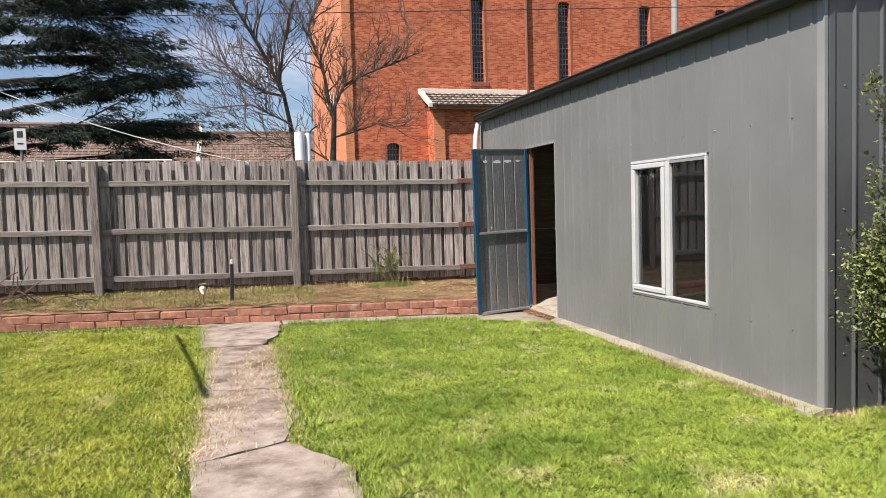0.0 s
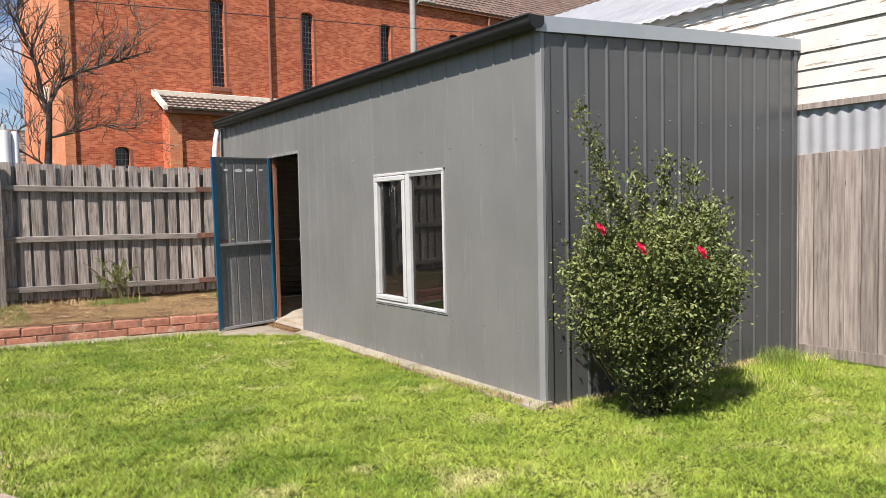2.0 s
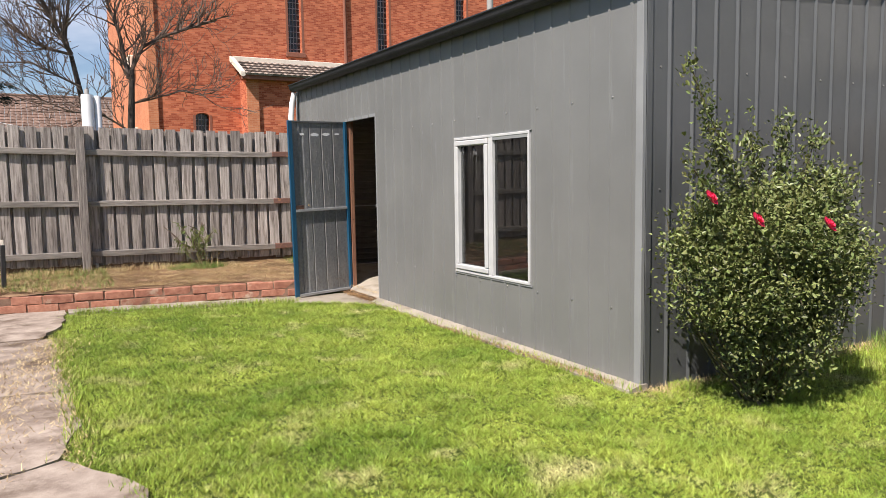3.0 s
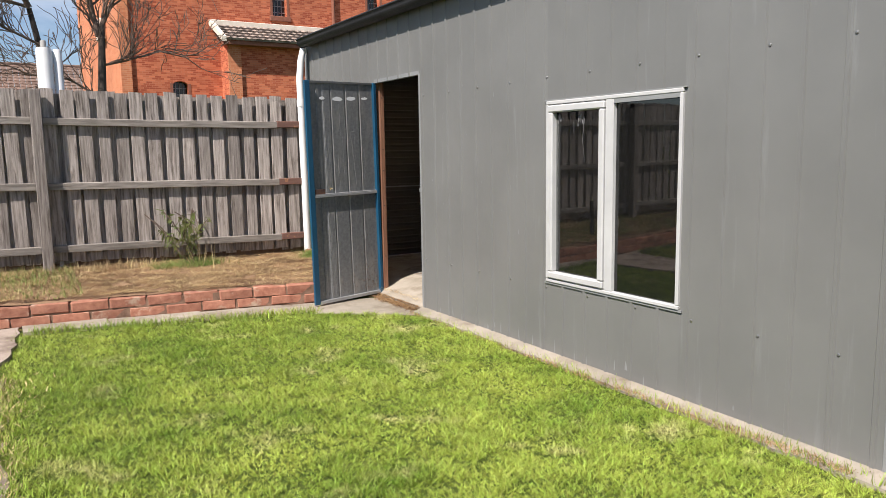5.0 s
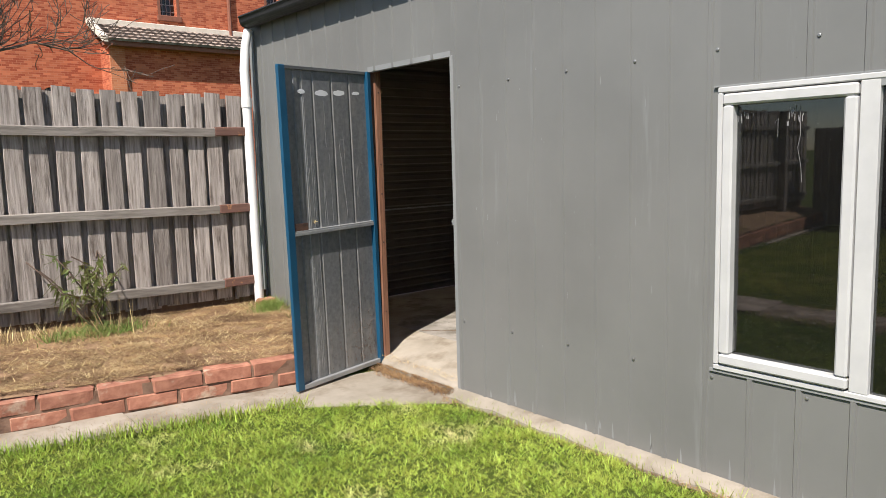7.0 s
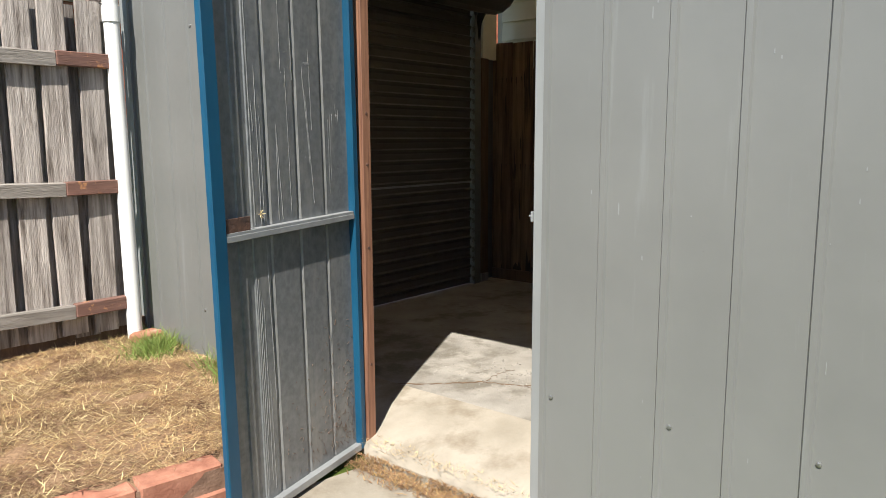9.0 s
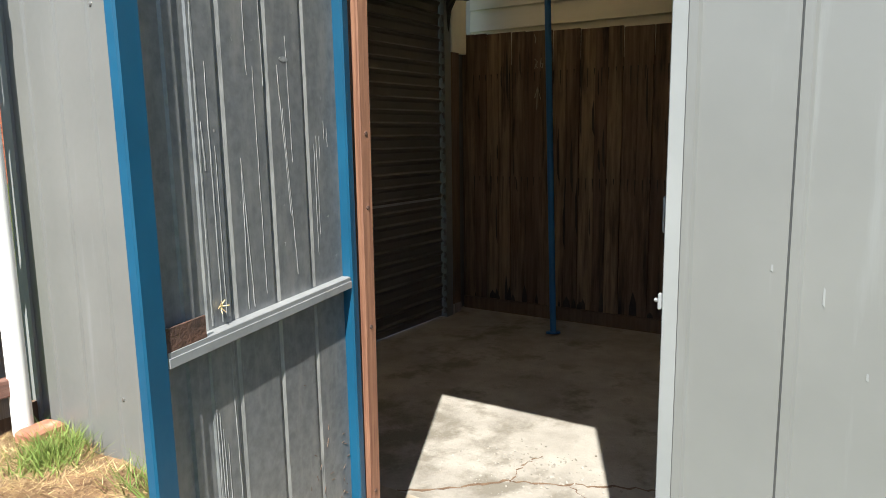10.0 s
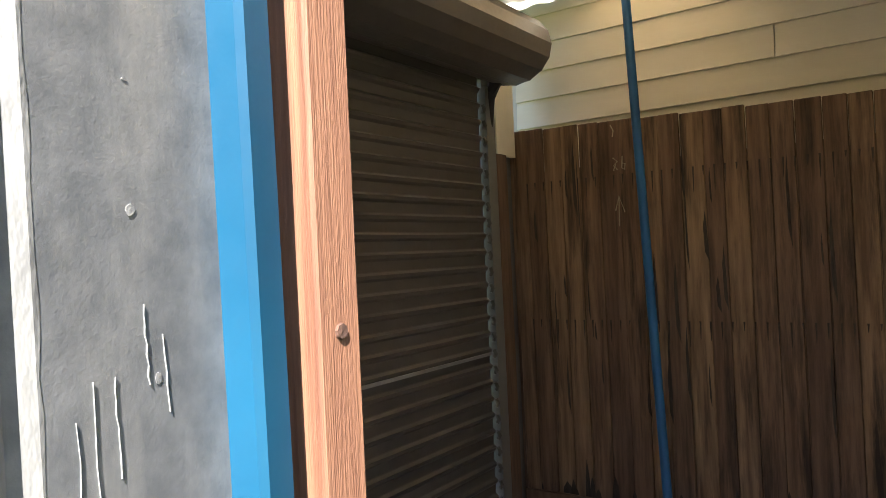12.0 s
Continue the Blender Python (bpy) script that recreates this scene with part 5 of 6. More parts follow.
runs = (([(-0.5, 3.9), (-0.75, 4.4), (-1.05, 5.0), (-1.5, 5.7), (-1.9, 6.2)], 0.065), ([(-0.5, 3.9), (-1.0, 4.05), (-1.4, 4.35), (-1.9, 4.8)], 0.04), ([(0.58, 3.7), (0.8, 4.15), (1.2, 4.4), (1.7, 4.6), (2.35, 4.85)], 0.06),
        ([(0.5, 3.5), (0.42, 4.3), (0.3, 4.8), (0.1, 5.4), (0.35, 6.2)], 0.055), ([(-0.38, 3.3), (-0.8, 3.5), (-1.2, 3.7), (-1.8, 3.65)], 0.032), ([(0.5, 3.0), (0.9, 3.1), (1.5, 3.3), (2.0, 3.2)], 0.03), ([(-0.6, 4.2), (-0.5, 4.9), (-0.35, 5.6), (-0.1, 6.3)], 0.045), ([(0.4, 2.5), (0.0, 2.75), (-0.6, 2.8), (-1.3, 3.1)], 0.028))
for line_, r0 in runs:
    depth_ = rng.uniform(-0.5, 0.5)
    way = [base + Vector((x_, depth_ * i_ / 3, z_)) for i_, (x_, z_) in enumerate(line_)]
    b.tube(way, [0.72 * r0 * (1 - 0.16 * i_) for i_ in range(len(way))], 7)
    for i_ in range(1, len(way)):
        ahead = (way[i_] - way[i_ - 1]).normalized()
        for q_ in range(7):
            off = Vector((rng.uniform(-1, 1), rng.uniform(-0.8, 0.8), rng.uniform(-0.3, 1)))
            limb(b, rng, way[i_ - 1].lerp(way[i_], rng.random()), (ahead + off).normalized(), rng.uniform(0.45, 0.9), r0 * 0.36, 2, 0.8, 0.02, 0.26)
part("branchwork", b, M_TWIG, tree, "bare brown branches and twigs")

cedar = thing("cedar_tree", (-7.3, 24.5, 0), "large dark cedar with level drooping boughs", "tree")
b = Build()
b.tube([(-7.3, 24.5, 0), (-7.2, 24.5, 4), (-7.0, 24.5, 8), (-7.1, 24.5, 15)], [0.5, 0.42, 0.34, 0.1], 10)
part("trunk", b, M_BARK, cedar, "", True)
boughs, spots = Build(), []
rng = random.Random(77)
for k in range(26):
    z = 2.7 + 8.2 * (k / 25)
    a = rng.uniform(-0.9, 0.8) if k % 3 else rng.uniform(0, 6.28)
    ln = rng.uniform(2.6, 4.0) * (1 - 0.03 * max(0, z - 7))
    d = Vector((math.cos(a), math.sin(a) * 0.8, rng.uniform(-0.05, 0.25))).normalized()
    limb(boughs, rng, Vector((-7.1, 24.5, z)), d, ln, 0.07, 2, 0.7, -0.012, 0.10, spots, 0.12)
part("boughs", boughs, M_BARK, cedar, "dark level boughs")
g = np.random.default_rng(6)
P = np.array([s[0] for s in spots])
D = np.array([s[1] for s in spots])
share = np.array([(0.55, 1.1, 3.2)[s[2]] for s in spots])
sel = g.choice(len(P), 92000, p=share / share.sum())
n = len(sel)
c = P[sel] + g.normal(0, 1, (n, 3)) * [0.15, 0.15, 0.05] + [0, 0, -0.08]
d = D[sel] * 0.6 + g.normal(0, 0.5, (n, 3))
d[:, 2] = d[:, 2] * 0.3 - 0.35
d /= np.linalg.norm(d, axis=1)[:, None]
s = np.cross(d, g.normal(0, 1, (n, 3)))
s /= np.linalg.norm(s, axis=1)[:, None]
ln = g.uniform(0.12, 0.30, n)[:, None]
v = np.stack([c - s * 0.016, c + s * 0.016, c + d * ln], 1).reshape(-1, 3)


def tri_mesh(name, v, material, parent, label, per=3):
    o = np.array(origin_of(parent))
    me = bpy.data.meshes.new(name)
    k = len(v) // per
    me.vertices.add(len(v))
    me.vertices.foreach_set("co", (v - o).ravel().astype(np.float32))
    me.loops.add(len(v))
    me.loops.foreach_set("vertex_index", np.arange(len(v), dtype=np.int32))
    me.polygons.add(k)
    me.polygons.foreach_set("loop_start", (np.arange(k) * per).astype(np.int32))
    me.update(calc_edges=True)
    me.materials.append(material)
    ob = new(name, me)
    ob.parent = parent
    return tagged(ob, label, kind="stuff")


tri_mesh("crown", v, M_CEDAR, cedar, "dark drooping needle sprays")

# ---- street pole, cables and small things behind the fence ----
pole = thing("street_lamp", (15.3, 24, 0), "grey street pole with a lamp arm", "street lamp")
part("pole", Build().tube([(15.3, 24, 0), (15.3, 24, 10.5)], [0.16, 0.11], 10), M_POLE, pole, "", True)
b = Build().tube([(15.3, 24, 9.1), (15.6, 24, 9.35), (15.9, 24, 9.42)], 0.03, 6).block(pose(16.1, 24, 9.4), 0.5, 0.16, 0.1, 0.03)
part("lamp_head", b, M_POLE, pole)
b = Build()
b.tube([(-40 + 80 * i / 24, 22.0, 6.92 + 0.058 * (-40 + 80 * i / 24)) for i in range(25)], 0.014, 5)
solo("power_cable", b, M_WIRE, "thin black overhead power cable", "cable")
b = Build()
b.tube([(-9 + 10 * i / 12, 20 - 3 * i / 12, 6.2 - 3.9 * i / 12 - 0.5 * (1 - (2 * i / 12 - 1) ** 2)) for i in range(13)], 0.008, 5)
solo("service_cable", b, M_WHITE, "pale service cable sloping down past the cedar", "cable")
flue = thing("vent_flue", (0.765, 11.36, 0), "pale metal flue standing behind the fence", "flue")
part("pipe", Build().tube([(0.728, 11.36, 0), (0.728, 11.36, 2.50), (0.728, 11.36, 2.535)], [0.075, 0.075, 0.068], 18), M_WHITE, flue, "pale metal pipe", True)
part("pipe", Build().tube([(0.848, 11.37, 0), (0.848, 11.37, 2.51), (0.848, 11.37, 2.525)], [0.042, 0.042, 0.036], 14), M_WHITE, flue, "white pipe", True)
part("spigot", Build().tube([(0.728, 11.36, 2.53), (0.728, 11.36, 2.60), (0.728, 11.36, 2.61)], [0.028, 0.028, 0.02], 10), M_POLE, flue, "", True)
sg = thing("sign", (-5.56, 22, 0), "small white sign on a post beyond the fence", "sign")
part("post", Build().tube([(-5.56, 22, 0), (-5.56, 22, 3.7)], 0.04, 8), M_POLE, sg)
part("plate", Build().box(-5.7, -5.42, 21.93, 21.95, 3.2, 3.75), M_WHITE, sg)
part("lettering", Build().box(-5.63, -5.49, 21.925, 21.929, 3.52, 3.68).box(-5.63, -5.49, 21.925, 21.929, 3.34, 3.38), M_WIRE, sg)
rail = thing("pipe_rail", (-3, 13.5, 0), "pale pipe rail beyond the fence", "rail")
part("bar", Build().tube([(-6, 13.5, 2.30), (-1.2, 13.5, 2.30)], 0.018, 8), M_STONE, rail)
for x in (-5.9, -1.3):
    part("post", Build().tube([(x, 13.5, 0), (x, 13.5, 2.30)], 0.03, 8), M_STONE, rail)

# ---- garden tap and stake in the bed ----
tap = thing("garden_tap", (-0.66, 10.32, 0.18), "old brass garden tap on a short standpipe", "tap")
part("standpipe", Build().tube([(-0.66, 10.32, 0.1), (-0.66, 10.32, 0.42)], 0.014, 8), M_BRASS, tap)
part("body", Build().tube([(-0.66, 10.34, 0.42), (-0.66, 10.30, 0.43), (-0.66, 10.24, 0.42), (-0.66, 10.22, 0.37)], [0.03, 0.045, 0.034, 0.02], 8), M_STONE, tap, "wrapped pale tap body", True)
part("handle", Build().tube([(-0.70, 10.29, 0.49), (-0.62, 10.29, 0.50)], 0.009, 6).tube([(-0.66, 10.29, 0.43), (-0.66, 10.29, 0.5)], 0.008, 6), M_BRASS, tap)
stake = thing("garden_stake", (-0.30, 10.36, 0.15), "dark square stake in the bed", "stake")
part("shaft", Build().block(pose(-0.30, 10.36, 0.42, 0, 1.5, 10), 0.045, 0.045, 0.62, 0.004), M_BLACK, stake)
part("cap", Build().block(pose(-0.292, 10.36, 0.76), 0.03, 0.03, 0.06, 0.004), M_STONE, stake)
solo("pipe_block", Build().block(pose(3.36, 10.985, 0.275, 0, 0, 8), 0.16, 0.11, 0.07, 0.012), M_BRICK, "broken brick under the downpipe", "brick", at=(3.36, 10.985, 0.24))

# ---- clothes post beside the path ----
cp = thing("clothes_post", (-2.5, 7.62, 0), "galvanised T-shaped clothes line post in the lawn", "clothes line")
part("post", Build().tube([(-2.5, 7.62, -0.05), (-2.5, 7.62, 2.30)], 0.022, 10), M_GALV, cp)
part("cross_arm", Build().tube([(-2.13, 5.40, 2.27), (-2.34, 6.7, 2.31), (-2.62, 8.6, 2.30)], [0.024, 0.02, 0.018], 10), M_GALV, cp)
part("brace", Build().tube([(-2.5, 7.62, 1.9), (-2.42, 7.2, 2.29)], 0.015, 8), M_GALV, cp)

# ---- rose bush ----
bush = thing("rose_bush", (3.95, 3.80, -0.03), "leafy rose bush with three crimson flowers by the end wall", "bush")
rng = random.Random(51)
stems, tips = Build(), []
for k in range(26):
    a = rng.uniform(0, 6.28)
    r = rng.uniform(0.1, 0.62)
    top = Vector((3.95 + r * 1.1 * math.cos(a), 3.82 + r * math.sin(a) * 0.72, rng.uniform(0.75, 1.45) - 0.35 * r))
    foot = Vector((3.95 + rng.uniform(-0.09, 0.09), 3.80 + rng.uniform(-0.07, 0.07), -0.04))
    pts = [foot.lerp(top, t) + Vector((math.cos(a), math.sin(a), 0)) * 0.16 * math.sin(t * 3.14) + Vector((rng.uniform(-0.02, 0.02), rng.uniform(-0.02, 0.02), 0)) for t in (0, 0.25, 0.5, 0.75, 1)]
    stems.tube(pts, [0.011, 0.009, 0.007, 0.005, 0.003], 5)
    tips.extend(pts[2:])
for (x, y, z) in ((3.36, 3.85, 2.0), (3.95, 3.9, 1.62), (4.12, 3.8, 1.68), (4.32, 3.72, 1.60), (3.50, 3.85, 1.68), (3.28, 3.75, 1.42), (4.58, 3.75, 1.38)):
    foot = Vector((3.92, 3.80, 0.5))
    pts = [foot.lerp(Vector((x, y, z)), t) + Vector((0.05 * math.sin(t * 4), 0, 0.25 * math.sin(t * 3.14) * (1 - t))) for t in [i / 9 for i in range(10)]]
    stems.tube(pts, 0.004, 5)
    for i in range(4, 10):
        for q in range(5 if z > 1.9 else 9):
            tips.append(pts[i] + Vector((rng.gauss(0, 0.02), rng.gauss(0, 0.02), rng.gauss(0, 0.05))))
part("stemwork", stems, M_STEM, bush, "thin thorny stems")["kind"] = "stuff"
g = np.random.default_rng(15)


def shell(n, c, r, lo, hi):
    u = g.normal(0, 1, (n, 3))
    u /= np.linalg.norm(u, axis=1)[:, None]
    return np.array(c) + u * np.array(r) * (g.uniform(lo, hi, n) ** 0.6)[:, None]


clumps = np.concatenate([shell(290, (3.95, 3.80, 0.80), (0.73, 0.48, 0.50), 0.25, 1.0), shell(70, (3.72, 3.78, 0.98), (0.45, 0.4, 0.40), 0.3, 1), shell(80, (4.25, 3.78, 0.98), (0.45, 0.4, 0.45), 0.3, 1), shell(70, (3.95, 3.75, 0.33), (0.46, 0.36, 0.28), 0.3, 1)])
clumps = clumps[(clumps[:, 2] > 0.30) | (np.hypot(clumps[:, 0] - 3.95, clumps[:, 1] - 3.8) < 0.22)]
cen = np.concatenate([np.repeat(clumps, 92, 0) + g.normal(0, 0.058, (len(clumps) * 92, 3)), np.repeat(np.array([tuple(t) for t in tips]), 14, 0) + g.normal(0, 0.03, (len(tips) * 14, 3))])
n = len(cen)
d = g.normal(0, 1, (n, 3)) + (cen - [3.95, 3.80, 0.6]) * 1.2
d[:, 2] -= 0.1
d /= np.linalg.norm(d, axis=1)[:, None]
s = np.cross(d, g.normal(0, 1, (n, 3)) * 0.6 + [0, 0, 1])
s /= np.linalg.norm(s, axis=1)[:, None]
up = np.cross(s, d)
L = g.uniform(0.008, 0.0195, n)[:, None]
fold = up * L * 0.18
a0, a1 = cen - d * L, cen + d * L
l1, l2, r1, r2 = cen - d * L * 0.35 - s * L * 0.55 + fold, cen + d * L * 0.4 - s * L * 0.42 + fold, cen - d * L * 0.35 + s * L * 0.55 + fold, cen + d * L * 0.4 + s * L * 0.42 + fold
v = np.stack([a0, a1, l2, l1, a0, r1, r2, a1], 1).reshape(-1, 3)
tri_mesh("leaves", v, M_LEAF, bush, "small glossy green leaves", 4)
for c in ((3.20, 3.60, 1.262), (3.38, 3.44, 1.14), (3.64, 3.20, 1.115)):
    b = Build()
    for ring, (m, r0, tilt) in enumerate(((5, 0.012, 70), (7, 0.022, 45), (9, 0.032, 20))):
        for k in range(m):
            a = 360 * k / m + 20 * ring
            mt = pose(*c) @ pose(0, 0, 0, 55, 0, 20) @ pose(0, 0, 0, 0, 0, a) @ pose(r0 * 0.4, 0, 0.008 * (2 - ring), 0, -tilt, 0)
            w = 0.010 + 0.004 * ring
            b.add([mt @ Vector(p) for p in ((0, -w * 0.5, 0), (r0, -w, 0.004), (r0 * 1.25, 0, 0.001), (r0, w, 0.004), (0, w * 0.5, 0), (r0 * 0.6, 0, -0.004))], [(0, 1, 5), (1, 2, 5), (2, 3, 5), (3, 4, 5)])
    part("flower", b, M_ROSE, bush, "crimson open rose")

# ---- grass, weeds and straw ----
g = np.random.default_rng(3)


def scatter(n, x0, x1, y0, y1):
    return np.stack([g.uniform(x0, x1, n), g.uniform(y0, y1, n)], 1)


def on_path(x, y):
    wob = 0.05 * np.sin(y * 5.3) + 0.04 * np.sin(y * 13.1 + 1)
    low = np.where(y > 8.3, -0.64, -0.5) + wob
    high = np.where(y > 8.3, 0.14, np.where(y < 4.6, 0.25, 0.10)) - wob * 0.8
    return (x > low) & (x < high)


def lawn(p):
    x, y = p[:, 0], p[:, 1]
    wob = 0.04 * np.sin(x * 7) + 0.03 * np.sin(x * 17 + y * 3)
    edge = 9.94 - 0.16 * x
    front_ = np.where(x < -0.6, edge - 0.10, edge - 0.305 - np.maximum(0, x - 0.4) * 0.085 - np.maximum(0, x - 2.55) * 0.62)
    keep_ = (y < front_ + wob * 0.6) & ~on_path(x, y)
    keep_ &= ~((x > 3.33 + wob * 0.35) & (y > 4.31 + wob)) & (x < 6.66)
    return p[keep_]


pts = scatter(8000000, -8.4, 6.75, -5.5, 10.9)
thick = np.exp(-(np.maximum(0, 1.6 - pts[:, 1]) / 2.2) ** 2) * (0.5 + 0.5 * np.exp(-((pts[:, 0] - 2.2) ** 2 + (pts[:, 1] - 3.8) ** 2) / 9))
thick = thick * (0.25 + 0.75 * np.clip((pts[:, 0] + 6.0) / 2.2, 0, 1))
pts = lawn(pts[g.uniform(0, 1, len(pts)) < np.maximum(thick, 0.04)])
z = -0.012 * np.maximum(0, pts[:, 0] - 1) * np.clip((7.5 - pts[:, 1]) / 3, 0, 1) - 0.014
# thinner growth in patches
field = np.sin(pts[:, 0] * 2.1 + 1.3 * np.sin(pts[:, 1] * 1.7)) * np.sin(pts[:, 1] * 2.6 + 0.8) + g.normal(0, 0.5, len(pts))
pts, z = pts[field > -1.25], z[field > -1.25]
tuft = np.stack([np.round(pts[:, 0] / 0.042), np.round(pts[:, 1] / 0.042)], 1)
mess = np.sin(tuft[:, 0] * 127.1 + tuft[:, 1] * 311.7) * 43758.5453
mess2 = np.sin(tuft[:, 0] * 269.5 + tuft[:, 1] * 183.3) * 43758.5453
core = tuft * 0.042 + (np.stack([mess - np.floor(mess), mess2 - np.floor(mess2)], 1) - 0.5) * 0.05
pull = g.uniform(0.15, 0.75, len(pts))[:, None]
pts = pts + (core - pts) * pull
z = z - 0.006 * g.uniform(0, 1, len(z))
cell = np.stack([np.floor(pts[:, 0] / 0.11 + 0.6 * np.sin(pts[:, 1] * 9)), np.floor(pts[:, 1] / 0.11 + 0.6 * np.sin(pts[:, 0] * 8))], 1)
lush = np.sin(cell[:, 0] * 91.7 + cell[:, 1] * 47.3) * 9173.13
lush = 0.60 + 0.85 * (lush - np.floor(lush)) ** 1.5
west = pts[:, 0] < -0.25
feet = np.column_stack([pts, z])
blades("lawn_grass", feet[~west], 0.031 * lush[~west], 1.3, 0.0048, M_GRASS, "short mown green lawn with yellowed patches", "grass", seed=4)
blades("lawn_grass", feet[west], 0.031 * lush[west], 1.3, 0.0050, M_GRASS_SUN, "short yellow-green lawn west of the path", "grass", seed=5)
# longer tufts along edges
def along(x0, y0, x1, y1, n, w, size, name, material, label, seed, lift=0.0, lean=0.6, width=0.006):
    t = g.uniform(0, 1, n)
    q = np.column_stack([x0 + (x1 - x0) * t + g.normal(0, w, n), y0 + (y1 - y0) * t + g.normal(0, w, n), np.full(n, lift)])
    return blades(name, q, size, lean, width, material, label, "grass", seed=seed)


along(3.36, 4.3, 3.34, 8.4, 1100, 0.035, 0.06, "edge_grass", M_GRASS, "uneven grass along the shed footing", 8, -0.02)
along(-4.8, edge_y(-4.8) - 0.13, -0.8, edge_y(-0.8) - 0.13, 2200, 0.03, 0.075, "edge_grass", M_GRASS, "longer grass below the brick edging", 9)
along(3.5, 4.28, 6.5, 4.28, 1500, 0.05, 0.045, "edge_grass", M_STRAW, "dry yellow grass along the end wall", 10, -0.05)
along(3.42, 4.25, 3.60, 4.22, 420, 0.09, 0.028, "dry_tuft", M_STRAW, "dry straw tufts at the shed corner", 16, -0.04, 1.8, 0.004)
along(5.2, 3.95, 6.5, 4.1, 5000, 0.16, 0.06, "edge_grass", M_GRASS, "longer bright grass beside the end wall", 12, -0.06)
along(6.1, 4.22, 6.4, 4.2, 700, 0.09, 0.13, "weed", M_WEED, "green weeds at the wall's foot", 13, -0.06)
along(3.22, 10.72, 3.38, 10.85, 760, 0.06, 0.10, "weed", M_WEED, "fresh green weeds below the downpipe", 17, 0.24, 1.3)
along(3.27, 9.62, 3.38, 10.4, 620, 0.05, 0.15, "weed", M_WEED, "green weeds along the shed wall", 18, 0.19, 1.0)
along(1.60, 10.85, 2.20, 10.8, 700, 0.07, 0.085, "weed", M_WEED, "green weeds below the fence", 19, 0.26, 1.2)
along(1.95, 10.85, 2.15, 10.85, 30, 0.07, 0.30, "tall_weed", M_STRAW, "tall dry grass stalks by the fence", 20, 0.24, 0.45, 0.007)
along(3.39, 8.55, 3.39, 9.36, 2400, 0.034, 0.018, "dry_tuft", M_LITTER, "brown dry litter along the door sill", 22, 0.0, 2.6, 0.005)
along(3.432, 8.52, 3.432, 9.36, 600, 0.008, 0.014, "dry_tuft", M_LITTER, "brown dry litter along the door sill", 25, 0.02, 2.6, 0.005)
along(3.47, 8.53, 3.47, 9.36, 500, 0.03, 0.010, "dry_tuft", M_STRAW, "dry clippings on the door sill", 26, 0.074, 3.0, 0.003)
along(3.34, 4.5, 3.34, 8.5, 5200, 0.03, 0.012, "footing_litter", M_LITTER, "brown dry litter along the shed footing", 27, -0.006, 3.0, 0.004)
along(0.2, front(0.2) + 0.2, 2.6, front(2.6) + 0.1, 1800, 0.10, 0.008, "strip_litter", M_LITTER, "dry litter on the concrete strip", 28, 0.014, 4.0, 0.003)
along(-4.9, fence_y(-4.9) - 0.1, 1.6, fence_y(1.6) - 0.12, 2600, 0.06, 0.10, "weed", M_STRAW, "dry weeds at the foot of the fence", 23, 0.27)
along(-0.5, 4.6, 0.1, 8.2, 2600, 0.14, 0.022, "path_litter", M_STRAW, "dry clippings on the path", 24, 0.012, 2.0)

for k, (x0, x1) in enumerate(((-0.54, -0.50), (0.14, 0.10))):
    along(x0, 4.9, x0, 8.3, 1500, 0.045, 0.05, "path_edge_grass", M_GRASS, "grass creeping over the path edge", 40 + k, 0.0)
    along(x1, 4.7, x1, 8.3, 900, 0.05, 0.022, "path_litter", M_STRAW, "dry clippings along the path edge", 50 + k, 0.012, 2.2)
along(-0.5, 1.6, -0.5, 4.7, 900, 0.04, 0.05, "path_edge_grass", M_GRASS, "grass creeping over the path edge", 44, 0.0)
along(0.32, 1.6, 0.33, 4.5, 900, 0.05, 0.05, "path_edge_grass", M_GRASS, "grass creeping over the path edge", 45, 0.0)
along(-0.62, 8.4, -0.68, 9.7, 500, 0.04, 0.06, "path_edge_grass", M_GRASS, "grass creeping over the path edge", 46, 0.0)
along(0.35, front(0.35) - 0.02, 2.6, front(2.6) - 0.03, 1700, 0.035, 0.065, "strip_edge_grass", M_GRASS, "longer grass along the concrete strip", 47, 0.0)

q = scatter(460000, -4.6, 3.42, 9.4, 11.4)
ed = 9.94 - 0.16 * q[:, 0] - 0.035 * np.maximum(0, q[:, 0] - 1.0)
fy = 11.065 + 0.05 * (3.2 - q[:, 0])
u = (q[:, 1] - ed - 0.09) / (fy + 0.05 - ed - 0.09)
ok = (u > 0) & (u < 1) & (q[:, 1] > 9.53 - 0.22 * (WALL_X - q[:, 0])) & ((np.sin(q[:, 0] * 3.1) * np.sin(q[:, 1] * 4.7 + q[:, 0]) + g.normal(0, 0.6, len(q))) > -0.8)
q, u = q[ok], u[ok]
q = np.column_stack([q, 0.184 + 0.09 * u + 0.0104 * (3.2 - q[:, 0])])
half_ = g.uniform(0, 1, len(q))
q[:, 2] += 0.012 * np.sin(q[:, 0] * 11 + 2 * np.sin(q[:, 1] * 9)) * np.sin(q[:, 1] * 13)
clump = np.sin(q[:, 0] * 5.3 + 1.7 * np.sin(q[:, 1] * 6.1)) * np.sin(q[:, 1] * 7.9 + q[:, 0] * 2.3)
blades("straw_mulch", q[half_ < 0.22 + 0.10 * clump], 0.010, 9.0, 0.0028, M_STRAW, "loose dry straw mulch over the bed", "straw", seed=31)
blades("straw_mulch", q[half_ > 0.94 - 0.05 * clump], 0.030, 2.6, 0.0040, M_STRAW, "tangled clumps of dry straw on the bed", "straw", seed=36)
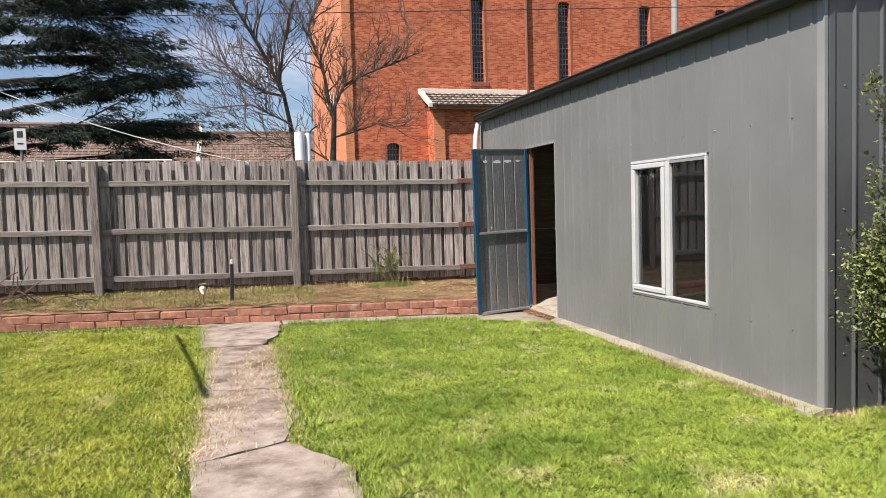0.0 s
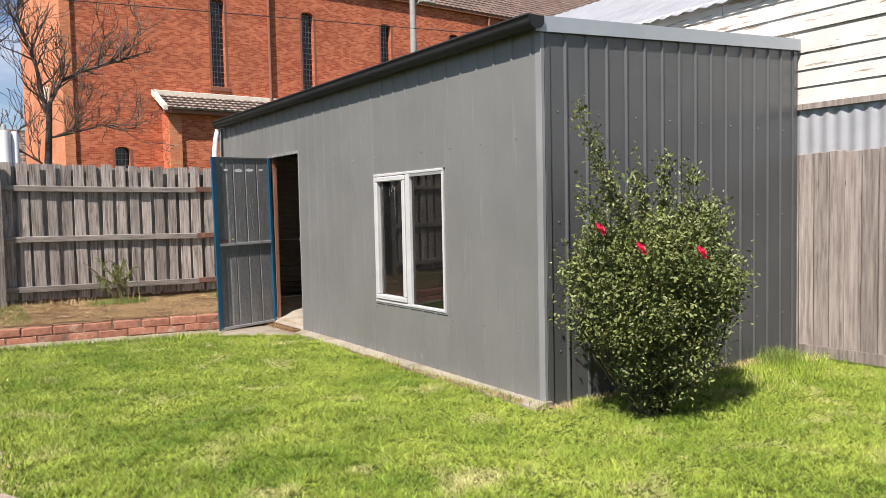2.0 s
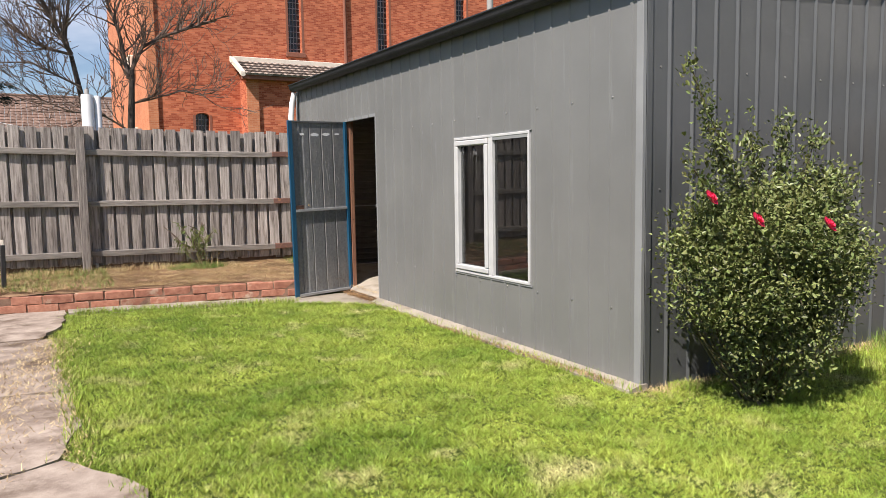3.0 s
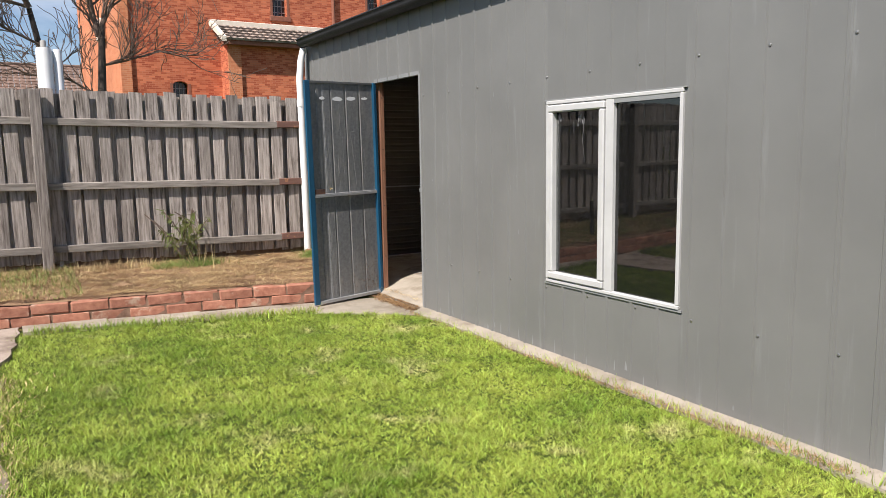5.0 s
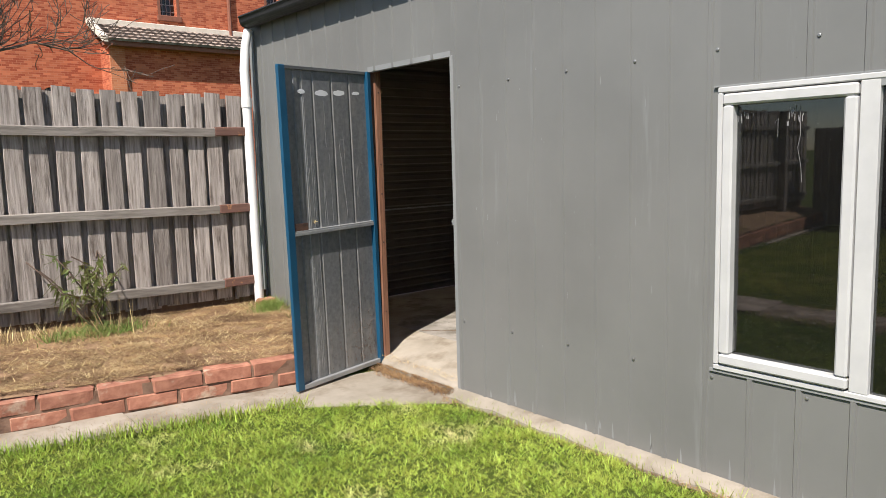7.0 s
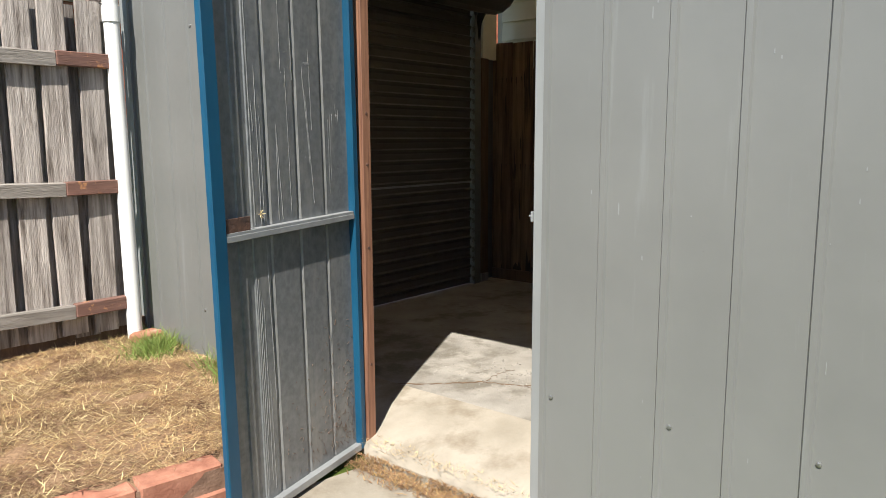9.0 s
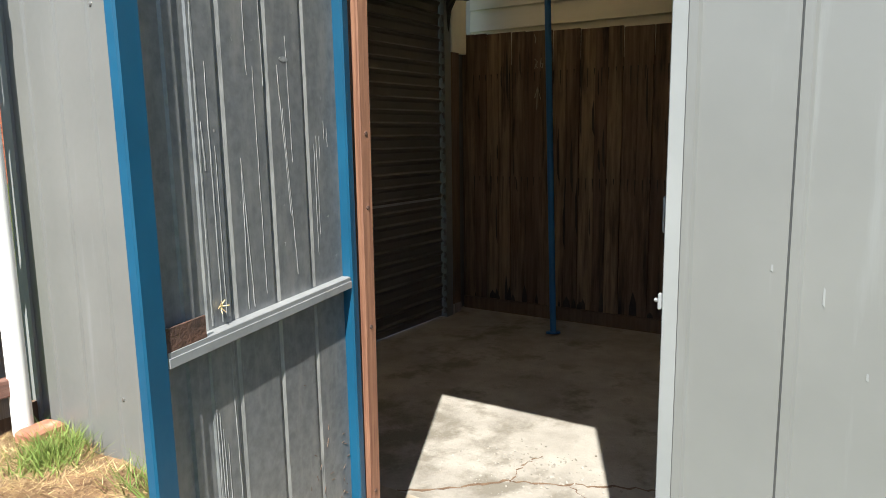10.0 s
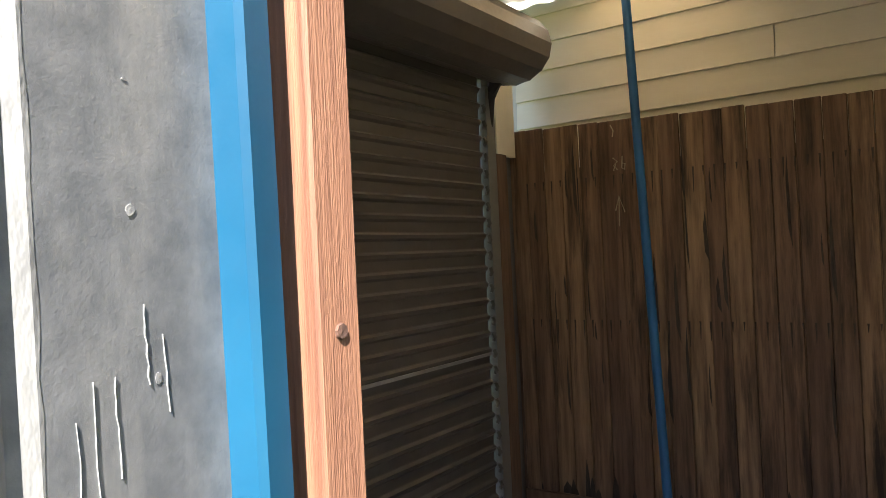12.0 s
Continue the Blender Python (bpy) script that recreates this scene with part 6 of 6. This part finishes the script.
blades("leaf_mulch", q[(half_ > 0.36 + 0.12 * clump) & (half_ < 0.94)], 0.011, 6.0, 0.0040, M_LITTER, "brown dead stems and leaf litter over the bed", "mulch", seed=33)
q2 = q[(q[:, 0] < 0.8) & (g.uniform(0, 1, len(q)) < 0.05)]
blades("bed_weed", q2, 0.06, 0.9, 0.006, M_WEED, "small green weeds in the bed", "weeds", seed=32)

# a spindly plant against the fence
spindly = thing("fence_plant", (2.0, 10.9, 0.24), "spindly half-dead plant leaning on the fence", "plant")
st, ends = Build(), []
rng = random.Random(44)
for k in range(5):
    limb(st, rng, Vector((2.0 + rng.uniform(-0.08, 0.08), 10.93, 0.24)), Vector((rng.uniform(-0.3, 0.3), 0.08, 1)).normalized(), rng.uniform(0.3, 0.46), 0.006, 1, 0.8, -0.03, 0.22, ends)
part("stalk", st, M_TWIG, spindly)
e = np.repeat(np.array([tuple(q_[0]) for q_ in ends if q_[0].y < 11.02]), 8, 0)
e = e + g.normal(0, 0.012, e.shape)
dl, sl = g.normal(0, 1, e.shape) * [1, 0.3, 1] + [0, 0, -0.5], g.normal(0, 1, e.shape) * [1, 0.3, 1]
tri_mesh("foliage", np.stack([e - sl * 0.007, e + sl * 0.007, e + dl * 0.045], 1).reshape(-1, 3), M_LEAF, spindly, "narrow dull leaves")

# twigs and a bare creeper at the fence
b = Build()
rng = random.Random(90)
for k in range(26):
    p = Vector((rng.uniform(-3.6, -2.3), 11.05 + rng.uniform(-0.25, 0.05), 0.28))
    d = Vector((rng.uniform(-1, 1), rng.uniform(-0.3, 0.3), rng.uniform(0.0, 0.6)))
    pts = [p]
    for i in range(5):
        d = (d + Vector((rng.uniform(-0.5, 0.5), rng.uniform(-0.3, 0.3), rng.uniform(-0.5, 0.25)))).normalized()
        p = p + d * 0.13
        pts.append(Vector((p.x, min(p.y, 11.2), max(p.z, 0.27))))
    b.tube(pts, 0.007, 5)
solo("dry_creeper", b, M_TWIG, "tangle of bare creeper stems at the fence", "creeper")

# ---- bricks of the garden edging ----
edging = thing("brick_edging", (0, 9.9, 0), "two courses of red bricks edging the raised bed", "edging", kind="structure")
rng = random.Random(14)
meshes = []
for k in range(6):
    bm_ = Build().block(pose(0, 0, 0), 0.296 + rng.uniform(-0.008, 0.006), 0.112, 0.088, 0.005 + 0.005 * rng.random())
    bm_.v = [(x + rng.uniform(-0.005, 0.005), y + rng.uniform(-0.005, 0.005), z + rng.uniform(-0.0035, 0.0035)) for x, y, z in bm_.v]
    me = bm_.mesh("brick")
    me.materials.append(M_BRICK)
    meshes.append(me)
tilt = math.degrees(math.atan(-0.16))
for row in range(2):
    x = -8.5 + 0.152 * row
    while x < 2.98 - 0.06 * row:
        piece("brick", meshes[rng.randrange(6)], edging, pose(x, edge_y(x) + 0.056 + rng.uniform(-0.005, 0.005), 0.048 + 0.091 * row + max(0, -x) * 0.008 + rng.uniform(-0.003, 0.003), rng.uniform(-1, 1), rng.uniform(-1, 1), tilt + rng.uniform(-1, 1)))
        x += 0.306
b = Build()
b.sweep([[(x, edge_y(x) + 0.005, -0.03), (x, edge_y(x) + 0.10, -0.03), (x, edge_y(x) + 0.10, 0.168 + max(0, -x) * 0.008), (x, edge_y(x) + 0.005, 0.168 + max(0, -x) * 0.008)] for x in (-8.55, 0.0, 1.0, 2.95)])
part("mortar", b, M_MORTAR, edging)
